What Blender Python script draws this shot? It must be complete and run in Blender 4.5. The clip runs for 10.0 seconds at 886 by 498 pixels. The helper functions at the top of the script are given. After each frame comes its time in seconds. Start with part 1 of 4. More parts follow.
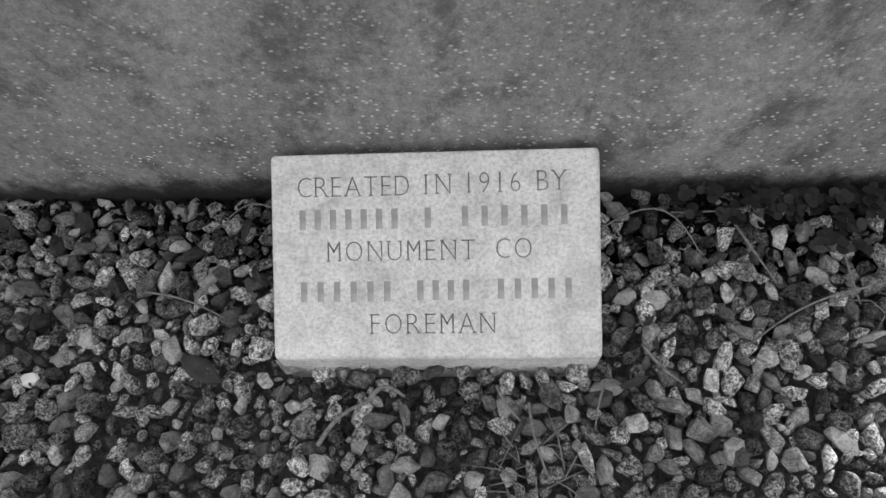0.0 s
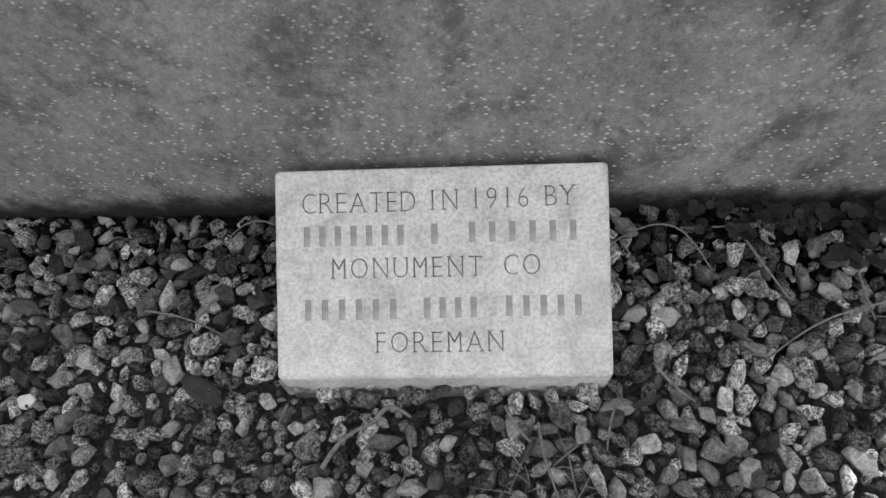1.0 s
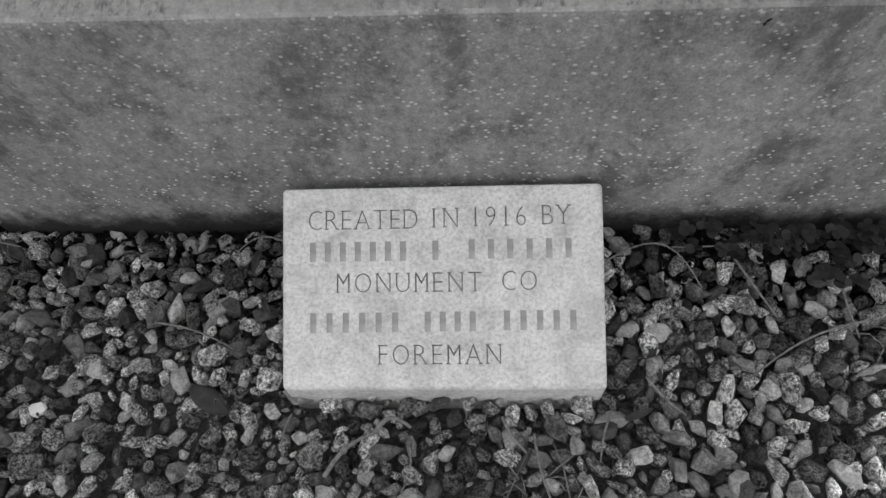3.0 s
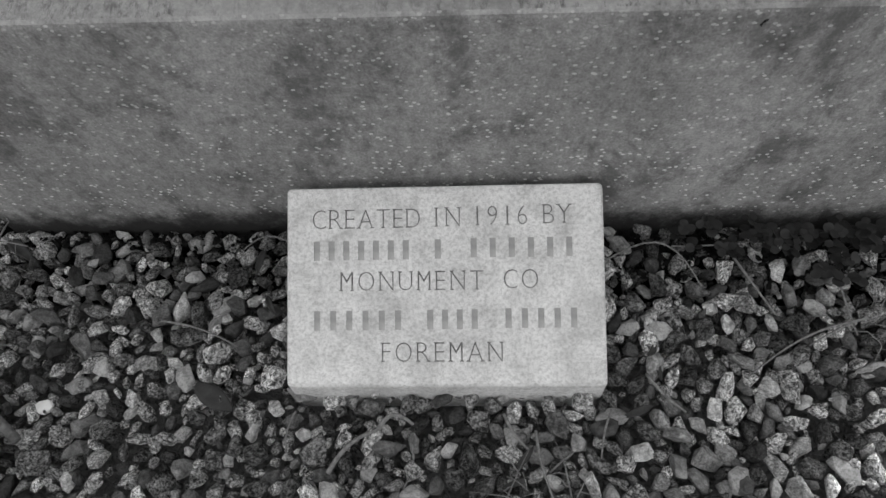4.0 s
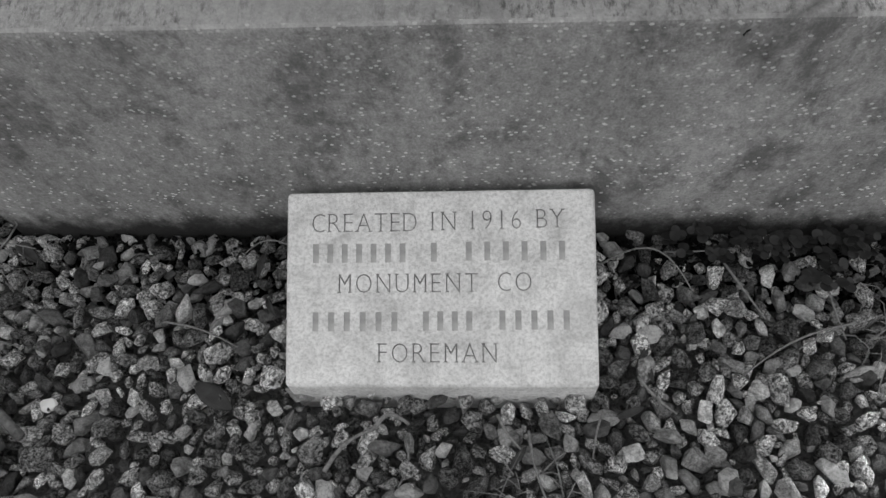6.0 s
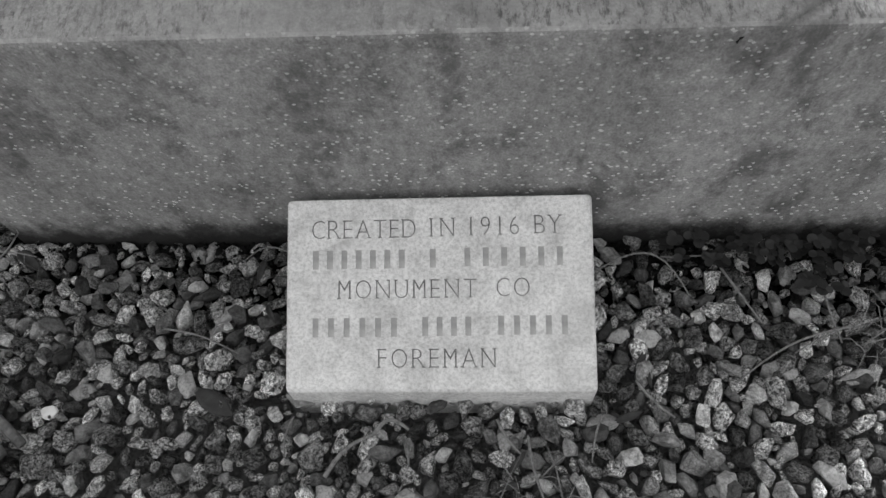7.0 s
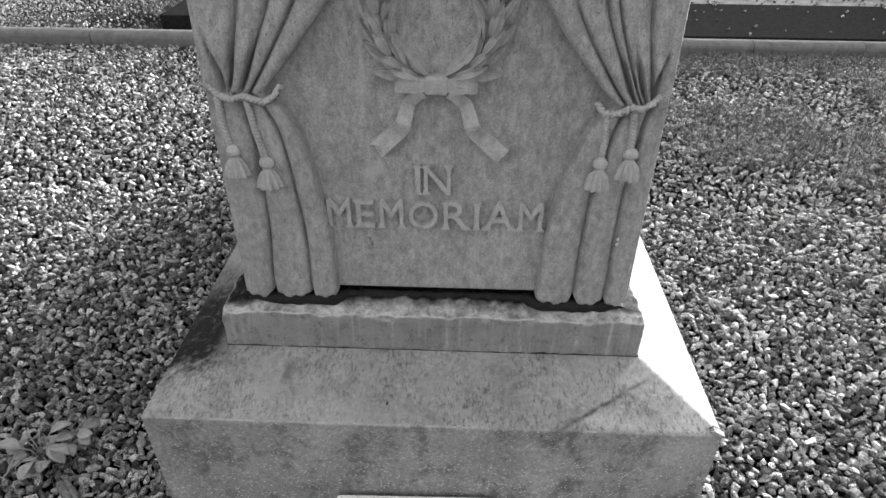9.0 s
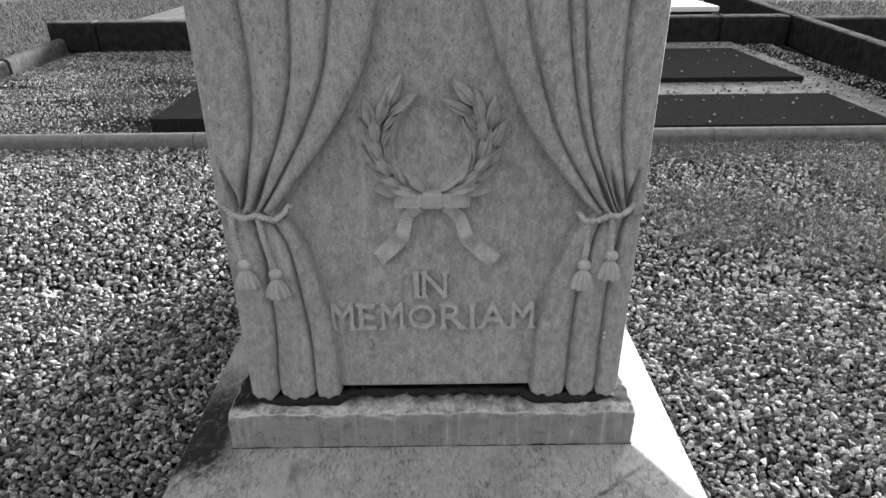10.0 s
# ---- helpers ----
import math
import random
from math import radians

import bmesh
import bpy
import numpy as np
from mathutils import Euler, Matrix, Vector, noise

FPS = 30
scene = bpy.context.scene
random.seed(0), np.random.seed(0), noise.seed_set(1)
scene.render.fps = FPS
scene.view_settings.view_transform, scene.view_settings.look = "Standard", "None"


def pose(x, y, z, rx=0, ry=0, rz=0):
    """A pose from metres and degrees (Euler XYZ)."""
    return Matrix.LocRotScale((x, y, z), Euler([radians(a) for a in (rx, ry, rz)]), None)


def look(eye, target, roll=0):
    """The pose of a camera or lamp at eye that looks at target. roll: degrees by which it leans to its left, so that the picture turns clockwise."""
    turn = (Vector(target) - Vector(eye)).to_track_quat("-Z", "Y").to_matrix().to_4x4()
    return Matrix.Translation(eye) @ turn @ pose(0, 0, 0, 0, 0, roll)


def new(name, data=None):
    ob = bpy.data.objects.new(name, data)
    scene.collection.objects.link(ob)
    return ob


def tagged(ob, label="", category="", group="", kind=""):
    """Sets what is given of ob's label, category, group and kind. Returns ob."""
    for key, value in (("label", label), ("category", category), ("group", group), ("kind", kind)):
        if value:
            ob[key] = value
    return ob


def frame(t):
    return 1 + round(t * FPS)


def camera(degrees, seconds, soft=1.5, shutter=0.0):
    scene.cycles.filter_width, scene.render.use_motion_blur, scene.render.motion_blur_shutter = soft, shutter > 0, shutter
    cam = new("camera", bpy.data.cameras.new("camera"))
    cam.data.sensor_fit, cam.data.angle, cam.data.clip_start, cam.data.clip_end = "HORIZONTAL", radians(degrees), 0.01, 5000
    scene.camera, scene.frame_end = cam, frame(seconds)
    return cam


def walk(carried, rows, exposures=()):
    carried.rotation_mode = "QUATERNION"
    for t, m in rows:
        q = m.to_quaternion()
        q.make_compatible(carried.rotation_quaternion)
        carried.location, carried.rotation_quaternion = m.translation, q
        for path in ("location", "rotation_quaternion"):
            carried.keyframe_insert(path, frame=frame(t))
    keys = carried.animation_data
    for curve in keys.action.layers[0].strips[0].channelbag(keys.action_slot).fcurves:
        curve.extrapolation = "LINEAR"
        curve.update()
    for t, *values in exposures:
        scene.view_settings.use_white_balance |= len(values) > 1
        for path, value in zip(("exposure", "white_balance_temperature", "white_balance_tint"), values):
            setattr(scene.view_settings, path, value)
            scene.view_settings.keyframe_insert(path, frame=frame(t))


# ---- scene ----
import functools

cam = camera(70.1, 10.0)
PATH = [
    (0, (0.045, -0.355, 0.586), (-0.073, 0.527, -1.205), -7.0),
    (0.5, (0.044, -0.354, 0.576), (-0.081, 0.529, -1.215), -8.1),
    (1, (0.037, -0.353, 0.576), (-0.077, 0.584, -1.187), -6.6),
    (1.5, (0.037, -0.355, 0.588), (-0.06, 0.598, -1.167), -5.2),
    (2, (0.038, -0.362, 0.598), (-0.058, 0.604, -1.15), -5.1),
    (2.5, (0.037, -0.365, 0.596), (-0.066, 0.618, -1.143), -5.2),
    (4, (0.036, -0.375, 0.6), (-0.078, 0.626, -1.128), -5.7),
    (4.5, (0.038, -0.381, 0.607), (-0.076, 0.64, -1.11), -5.4),
    (5, (0.044, -0.38, 0.606), (-0.077, 0.646, -1.106), -5.6),
    (5.5, (0.045, -0.388, 0.606), (-0.083, 0.644, -1.103), -5.8),
    (7, (0.045, -0.396, 0.611), (-0.077, 0.664, -1.081), -5.7),
    (7.5, (0.048, -0.425, 0.61), (-0.075, 0.643, -1.075), -5.8),
    (7.8, (0.054, -0.455, 0.653), (-0.083, 0.612, -1.033), -6.1),
    (8, (0.058, -0.486, 0.737), (-0.08, 0.587, -0.945), -5.7),
    (8.2, (0.078, -0.519, 0.855), (-0.064, 0.624, -0.78), -5.2),
    (8.3, (0.065, -0.554, 0.92), (-0.013, 0.632, -0.689), -2.6),
    (8.5, (0.074, -0.633, 1.052), (0.004, 0.688, -0.448), -1.4),
    (8.6, (0.069, -0.672, 1.1), (0.022, 0.755, -0.301), -0.3),
    (8.8, (0.079, -0.762, 1.151), (0.03, 0.855, -0.025), 0.3),
    (9, (0.079, -0.785, 1.218), (0.028, 0.873, 0.101), 0.5),
    (9.5, (0.048, -0.824, 1.283), (0.015, 0.915, 0.296), -0.1),
    (10, (0.049, -0.835, 1.292), (0.058, 0.953, 0.396), -0.5),
]
EXPOSURES = [(0.0, 1.95), (2.5, 1.90), (5.0, 1.80), (8.0, 1.85), (9.0, 2.05), (10.0, 1.96)]
walk(cam, [(t, look(eye, target, roll)) for t, eye, target, roll in PATH], EXPOSURES)

# ---- light ----
SUN_AZ, SUN_EL = 38.0, 10.5
SUN_DIR = Vector((math.sin(radians(SUN_AZ)) * math.cos(radians(SUN_EL)), math.cos(radians(SUN_AZ)) * math.cos(radians(SUN_EL)), math.sin(radians(SUN_EL))))
world = bpy.data.worlds.new("world")
scene.world = world
world.use_nodes = True
wn, wl = world.node_tree.nodes, world.node_tree.links
sky = wn.new("ShaderNodeTexSky")
sky.sky_type, sky.sun_disc = "NISHITA", False
sky.sun_elevation, sky.sun_rotation = radians(SUN_EL), radians(SUN_AZ)
grey_sky = wn.new("ShaderNodeRGBToBW")
wl.new(sky.outputs["Color"], grey_sky.inputs["Color"])
# thin haze: the sky is brighter overhead than along the horizon
height = wn.new("ShaderNodeSeparateXYZ")
wl.new(wn.new("ShaderNodeTexCoord").outputs["Generated"], height.inputs[0])
haze = wn.new("ShaderNodeMapRange")
haze.inputs["To Min"].default_value, haze.inputs["To Max"].default_value = 0.08, 3.4
wl.new(height.outputs[2], haze.inputs["Value"])
glow = wn.new("ShaderNodeMath")
glow.operation = "MULTIPLY"
wl.new(grey_sky.outputs["Val"], glow.inputs[0])
wl.new(haze.outputs["Result"], glow.inputs[1])
wl.new(glow.outputs[0], wn["Background"].inputs["Color"])
wn["Background"].inputs["Strength"].default_value = 0.092
sun_data = bpy.data.lights.new("sun", "SUN")
sun_data.energy, sun_data.angle = 4.8, radians(18.0)
sun = new("sun", sun_data)
sun.matrix_world = look(SUN_DIR * 20, (0, 0, 0))


# ---- materials ----
class Mat:
    """A node material in greys, put together from noises in metres."""

    def __init__(self, name, rough=0.8, spec=0.3):
        self.m = bpy.data.materials.new(name)
        self.m.use_nodes = True
        self.n, self.l = self.m.node_tree.nodes, self.m.node_tree.links
        self.b = self.n["Principled BSDF"]
        self.b.inputs["Roughness"].default_value = rough
        self.b.inputs["Specular IOR Level"].default_value = spec
        self.co = self.n.new("ShaderNodeTexCoord").outputs["Object"]

    def put(self, sock, v):
        if isinstance(v, bpy.types.NodeSocket):
            self.l.new(v, sock)
        else:
            sock.default_value = v

    def scaled(self, s, rot=(0, 0, 0)):
        mp = self.n.new("ShaderNodeMapping")
        mp.inputs["Scale"].default_value = s
        mp.inputs["Rotation"].default_value = [radians(a) for a in rot]
        self.l.new(self.co, mp.inputs["Vector"])
        return mp.outputs["Vector"]

    def noise(self, scale, detail=4.0, rough=0.6, co=None, distort=0.0):
        t = self.n.new("ShaderNodeTexNoise")
        self.l.new(co or self.co, t.inputs["Vector"])
        t.inputs["Scale"].default_value, t.inputs["Detail"].default_value = scale, detail
        t.inputs["Roughness"].default_value, t.inputs["Distortion"].default_value = rough, distort
        return t.outputs["Fac"]

    def cells(self, scale, co=None, feature="F1", out="Distance"):
        t = self.n.new("ShaderNodeTexVoronoi")
        t.feature = feature
        self.l.new(co or self.co, t.inputs["Vector"])
        t.inputs["Scale"].default_value = scale
        return t.outputs[out]

    def ramp(self, fac, *stops):
        r = self.n.new("ShaderNodeValToRGB")
        e = r.color_ramp.elements
        while len(e) < len(stops):
            e.new(0.5)
        for el, (p, v) in zip(e, stops):
            el.position, el.color = p, (v, v, v, 1)
        self.l.new(fac, r.inputs["Fac"])
        return r.outputs["Color"]

    def op(self, kind, a, b=0.0, clamp=False):
        t = self.n.new("ShaderNodeMath")
        t.operation, t.use_clamp = kind, clamp
        self.put(t.inputs[0], a)
        self.put(t.inputs[1], b)
        return t.outputs[0]

    def mix(self, fac, a, b, blend="MIX"):
        t = self.n.new("ShaderNodeMix")
        t.data_type, t.blend_type = "RGBA", blend
        self.put(t.inputs[0], fac)
        for sock, v in ((t.inputs[6], a), (t.inputs[7], b)):
            self.put(sock, v if isinstance(v, bpy.types.NodeSocket) else (v, v, v, 1))
        return t.outputs[2]

    def axis(self, which):
        t = self.n.new("ShaderNodeSeparateXYZ")
        self.l.new(self.co, t.inputs[0])
        return t.outputs[which]

    def facing(self, which):
        t = self.n.new("ShaderNodeSeparateXYZ")
        g = self.n.new("ShaderNodeNewGeometry")
        self.l.new(g.outputs["Normal"], t.inputs[0])
        return t.outputs[which]

    def island(self):
        return self.n.new("ShaderNodeNewGeometry").outputs["Random Per Island"]

    def each(self):
        return self.n.new("ShaderNodeObjectInfo").outputs["Random"]

    def done(self, colour, height=None, strength=0.3, distance=0.002):
        self.put(self.b.inputs["Base Color"], colour if isinstance(colour, bpy.types.NodeSocket) else (colour, colour, colour, 1))
        if height is not None:
            bump = self.n.new("ShaderNodeBump")
            bump.inputs["Strength"].default_value, bump.inputs["Distance"].default_value = strength, distance
            self.l.new(height, bump.inputs["Height"])
            self.l.new(bump.outputs["Normal"], self.b.inputs["Normal"])
        return self.m


def make_base_marble():
    k = Mat("weathered_marble", 0.8, 0.1)
    cloud = k.noise(6.0, 6, 0.66, k.scaled((1.0, 1.0, 0.9), (0, 14, 0)), 0.2)
    grain = k.noise(110, 6, 0.75, k.scaled((1.0, 1.0, 0.9)))
    fine = k.noise(420, 3, 0.6)
    c = k.ramp(cloud, (0.32, 0.15), (0.47, 0.29), (0.66, 0.48))
    c = k.mix(0.42, c, k.ramp(grain, (0.36, 0.12), (0.5, 0.32), (0.64, 0.52)), "MIX")
    c = k.mix(0.4, c, k.ramp(fine, (0.36, 0.45), (0.62, 1.15)), "MULTIPLY")
    # dark mottled patches and one long oblique vein
    patch = k.noise(10, 7, 0.78, k.scaled((1.0, 1, 0.9), (0, 12, 0)), 0.2)
    c = k.mix(k.ramp(patch, (0.50, 0.0), (0.62, 0.75)), c, 0.10)
    # on upward faces: overhead light painted in as paler patches, then grime speckle
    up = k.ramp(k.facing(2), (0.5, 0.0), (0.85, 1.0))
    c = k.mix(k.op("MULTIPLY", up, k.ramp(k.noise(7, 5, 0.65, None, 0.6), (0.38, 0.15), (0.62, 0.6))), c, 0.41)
    speck = k.ramp(k.noise(120, 6, 0.75, k.scaled((1.5, 0.5, 1))), (0.50, 0.0), (0.64, 0.85))
    c = k.mix(k.op("MULTIPLY", k.op("MULTIPLY", up, speck), k.ramp(k.noise(9, 4, 0.6), (0.36, 0.2), (0.56, 1.0))), c, 0.09)
    # edge highlight and wear painted as paler patches along the rim
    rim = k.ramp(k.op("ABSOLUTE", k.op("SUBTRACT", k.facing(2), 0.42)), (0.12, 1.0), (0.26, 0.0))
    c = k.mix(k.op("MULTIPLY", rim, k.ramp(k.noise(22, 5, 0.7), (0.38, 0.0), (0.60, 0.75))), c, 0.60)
    # black algae on the shoulder of the left slope
    side = k.op("MULTIPLY", k.ramp(k.op("MULTIPLY", k.axis(0), -1.0), (0.36, 0.0), (0.42, 1.0)), up)
    band = k.op("ADD", k.axis(1), k.op("MULTIPLY", k.op("SUBTRACT", k.noise(22, 6, 0.75), 0.5), 0.22))
    algae = k.op("MULTIPLY", side, k.ramp(band, (0.085, 0.0), (0.135, 1.0), (0.32, 1.0), (0.50, 0.25)))
    c = k.mix(k.op("MULTIPLY", algae, k.ramp(k.noise(48, 7, 0.78), (0.36, 0.7), (0.47, 0.98))), c, 0.012)
    wave = k.op("SUBTRACT", k.axis(0), k.op("MULTIPLY", k.axis(1), 1.70))
    wob = k.op("ADD", wave, k.op("MULTIPLY", k.op("SUBTRACT", k.noise(14, 4), 0.5), 0.035))
    vein = k.op("ABSOLUTE", k.op("SUBTRACT", wob, 0.268))
    c = k.mix(k.op("MULTIPLY", k.op("MULTIPLY", k.ramp(vein, (0.0, 1.0), (0.014, 0.0)), k.ramp(k.noise(40, 3), (0.3, 0.35), (0.6, 0.95))), k.op("MULTIPLY", k.ramp(k.axis(2), (0.2, 0.0), (0.29, 1.0)), k.ramp(k.axis(0), (0.42, 1.0), (0.475, 0.1)))), c, 0.05)
    dx = k.op("ABSOLUTE", k.op("ADD", k.axis(0), k.op("SUBTRACT", 0.262, k.op("MULTIPLY", k.noise(60, 3), 0.02))))
    dy = k.op("ABSOLUTE", k.op("SUBTRACT", k.axis(1), 0.105))
    smear = k.op("MULTIPLY", k.ramp(dx, (0.004, 1.0), (0.016, 0.0)), k.ramp(dy, (0.012, 1.0), (0.034, 0.0)))
    c = k.mix(k.op("MULTIPLY", k.op("MULTIPLY", smear, up), 0.55), c, 0.06)
    # near-black band along the foot with an uneven upper edge
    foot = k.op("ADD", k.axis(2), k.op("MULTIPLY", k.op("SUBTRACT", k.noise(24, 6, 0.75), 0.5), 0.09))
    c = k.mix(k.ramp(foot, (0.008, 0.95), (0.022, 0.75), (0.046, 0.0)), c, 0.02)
    # crystal glints, put into the colour as white flecks
    gl = k.cells(230, k.scaled((0.7, 1, 1.1), (0, 30, 0)))
    pick = k.cells(230, k.scaled((0.7, 1, 1.1), (0, 30, 0)), out="Color")
    t = k.n.new("ShaderNodeSeparateColor")
    k.l.new(pick, t.inputs[0])
    dot = k.op("MULTIPLY", k.op("LESS_THAN", gl, 0.31), k.op("GREATER_THAN", t.outputs[0], 0.73))
    low = k.ramp(k.axis(2), (0.022, 0.0), (0.05, 0.9), (0.26, 0.45))
    keen = k.op("MULTIPLY", k.ramp(k.noise(30, 4, 0.7), (0.36, 0.45), (0.52, 1.0)), k.op("SUBTRACT", 1.0, algae))
    keen = k.op("MULTIPLY", keen, k.op("SUBTRACT", 1.0, up))
    c = k.mix(k.op("MULTIPLY", k.op("MULTIPLY", k.op("MULTIPLY", dot, low), keen), 0.9), c, 0.88)
    h = k.op("ADD", k.op("MULTIPLY", grain, 0.8), k.op("MULTIPLY", fine, 0.4))
    return k.done(c, h, 0.35, 0.003)


def make_step_marble():
    k = Mat("stained_marble", 0.8, 0.1)
    c = k.ramp(k.noise(14, 6, 0.65), (0.3, 0.21), (0.7, 0.37))
    drip = k.noise(75, 5, 0.7, k.scaled((1.0, 1.0, 0.07)))
    c = k.mix(0.42, c, k.ramp(drip, (0.40, 0.24), (0.56, 0.32), (0.68, 0.66)))
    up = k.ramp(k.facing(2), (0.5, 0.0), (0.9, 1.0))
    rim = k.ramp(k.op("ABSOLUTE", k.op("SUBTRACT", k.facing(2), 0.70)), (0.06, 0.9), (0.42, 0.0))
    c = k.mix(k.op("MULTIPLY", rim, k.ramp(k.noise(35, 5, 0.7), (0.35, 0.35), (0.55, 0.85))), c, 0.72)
    dirt = k.ramp(k.noise(38, 6, 0.75, None, 0.8), (0.44, 0.0), (0.60, 0.95))
    # back strip near black: shade of the gap and dirt put into the colour
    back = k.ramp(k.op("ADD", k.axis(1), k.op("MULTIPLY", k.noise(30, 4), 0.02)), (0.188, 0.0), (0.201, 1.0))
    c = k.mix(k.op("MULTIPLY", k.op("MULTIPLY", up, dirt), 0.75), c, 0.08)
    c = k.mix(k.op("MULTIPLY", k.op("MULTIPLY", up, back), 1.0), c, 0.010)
    c = k.mix(k.ramp(k.noise(46, 6, 0.8), (0.53, 0.0), (0.66, 0.7)), c, 0.12)
    fine = k.noise(300, 4, 0.7)
    c = k.mix(0.4, c, k.ramp(fine, (0.3, 0.45), (0.7, 1.0)), "MULTIPLY")
    return k.done(c, fine, 0.35, 0.002)


def make_shaft_marble(name="carved_marble", relief_light=0.0):
    """Carved marble; for parts standing proud, light on the relief is put into the colour."""
    k = Mat(name, 0.7, 0.3)
    cloud = k.noise(7, 6, 0.6, k.scaled((1, 1, 0.45)), 0.8)
    streak = k.noise(80, 6, 0.74, k.scaled((1, 1, 0.55)))
    fine = k.noise(380, 3, 0.65)
    c = k.ramp(cloud, (0.28, 0.28), (0.5, 0.36), (0.75, 0.44))
    c = k.mix(0.5, c, k.ramp(streak, (0.34, 0.16), (0.52, 0.41), (0.66, 0.60)))
    c = k.mix(0.45, c, k.ramp(fine, (0.35, 0.4), (0.6, 1.05)), "MULTIPLY")
    pits = k.ramp(k.noise(160, 4, 0.8, k.scaled((1.4, 1, 0.6))), (0.575, 0.0), (0.65, 0.9))
    c = k.mix(k.op("MULTIPLY", pits, k.ramp(k.axis(2), (0.8, 0.3), (1.05, 1.0))), c, 0.09)
    c = k.mix(k.ramp(k.noise(17, 6, 0.75), (0.56, 0.0), (0.72, 0.45)), c, 0.16)
    c = k.mix(k.ramp(k.noise(220, 5, 0.8), (0.60, 0.0), (0.70, 0.5)), c, 0.55)
    run = k.noise(30, 6, 0.72, k.scaled((1, 1, 0.16)), 0.6)
    c = k.mix(k.ramp(run, (0.54, 0.0), (0.70, 0.4)), c, 0.58)
    c = k.mix(k.ramp(run, (0.30, 0.5), (0.44, 0.0)), c, 0.17)
    if relief_light:
        c = k.mix(k.op("MULTIPLY", k.ramp(k.noise(55, 5, 0.7), (0.35, 0.4), (0.6, 1.0)), relief_light), c, 0.62)
    return k.done(c, k.op("ADD", k.op("MULTIPLY", streak, 0.7), fine), 0.5, 0.002)


def make_plaque_marble():
    k = Mat("pale_marble", 0.6, 0.35)
    cloud = k.noise(26, 6, 0.6, None, 0.7)
    c = k.ramp(cloud, (0.30, 0.54), (0.52, 0.76), (0.72, 0.86))
    grain = k.noise(260, 7, 0.8)
    c = k.mix(0.65, c, k.ramp(grain, (0.37, 0.5), (0.56, 1.12)), "MULTIPLY")
    c = k.mix(k.ramp(k.noise(11, 5, 0.7), (0.53, 0.0), (0.66, 0.35)), c, 0.44)
    spot = k.ramp(k.noise(48, 4, 0.7), (0.64, 0.0), (0.74, 0.5))
    c = k.mix(spot, c, 0.36)
    return k.done(c, grain, 0.35, 0.0016)


def make_plain(name, lo, hi, scale, rough=0.8, spec=0.3, bump=0.3, dist=0.002, vary=0.0):
    k = Mat(name, rough, spec)
    nz = k.noise(scale, 6, 0.65)
    c = k.ramp(nz, (0.3, lo), (0.7, hi))
    if vary:
        c = k.mix(vary, c, k.ramp(k.island(), (0.0, 0.35), (1.0, 1.0)), "MULTIPLY")
    return k.done(c, k.noise(scale * 5, 4, 0.65), bump, dist)


def make_dark_stone():
    """Blackened kerb stone; its sunlit top is painted in as a paler, patchy tone."""
    k = Mat("dark_kerb_stone", 0.95, 0.0)
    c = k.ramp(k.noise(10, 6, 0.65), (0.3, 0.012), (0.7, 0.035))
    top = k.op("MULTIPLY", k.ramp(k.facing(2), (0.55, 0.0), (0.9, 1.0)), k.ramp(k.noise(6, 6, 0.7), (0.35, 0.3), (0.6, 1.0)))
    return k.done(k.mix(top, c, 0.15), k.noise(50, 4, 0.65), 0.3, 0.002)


def make_gravel(name="crushed_stone", single=False):
    """Speckled crushed granite; single: one stone to an object, in lengths of its own size."""
    k = Mat(name, 0.85, 0.12)
    r = k.each() if single else k.island()
    if single:
        k.co = k.scaled((0.022, 0.022, 0.022))
    tone = k.ramp(r, (0.0, 0.06), (0.22, 0.14), (0.58, 0.31), (0.85, 0.53), (0.95, 0.65), (1.0, 0.74))
    turn = k.n.new("ShaderNodeVectorMath")
    turn.operation = "MULTIPLY_ADD"
    k.l.new(k.co, turn.inputs[0])
    turn.inputs[1].default_value = (1, 1, 1)
    k.l.new(r, turn.inputs[2])
    co = turn.outputs[0]
    cloud = k.noise(95, 5, 0.65, co, 0.4)
    grit = k.noise(430, 6, 0.8, co)
    flake = k.noise(240, 5, 0.75, co, 0.6)
    kind = k.op("FRACT", k.op("MULTIPLY", r, 57.0))
    rough_one = k.ramp(kind, (0.12, 0.3), (0.45, 0.9))
    c = k.mix(0.8, tone, k.ramp(cloud, (0.34, 0.35), (0.5, 0.9), (0.66, 1.4)), "MULTIPLY")
    c = k.mix(rough_one, c, k.ramp(grit, (0.40, 0.12), (0.49, 0.85), (0.60, 1.8)), "MULTIPLY")
    c = k.mix(k.ramp(kind, (0.25, 0.0), (0.5, 0.9)), c, k.ramp(flake, (0.41, 0.08), (0.47, 0.85), (0.58, 1.35)), "MULTIPLY")
    h = k.op("ADD", k.op("MULTIPLY", grit, 0.5), k.op("ADD", k.op("MULTIPLY", cloud, 1.7), k.op("MULTIPLY", flake, 0.6)))
    return k.done(c, h, 0.9, 0.004)


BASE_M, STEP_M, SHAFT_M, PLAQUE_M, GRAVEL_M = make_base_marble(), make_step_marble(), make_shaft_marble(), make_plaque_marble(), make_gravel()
STONE_M = make_gravel("single_stone", True)
# paler copy for raised parts, with the light on them painted in
RELIEF_M = make_shaft_marble("lit_relief_marble", 0.38)
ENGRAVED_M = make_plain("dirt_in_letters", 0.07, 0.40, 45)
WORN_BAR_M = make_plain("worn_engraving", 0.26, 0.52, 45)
DEEP_BLACK_M = make_plain("black_joint", 0.006, 0.02, 60)
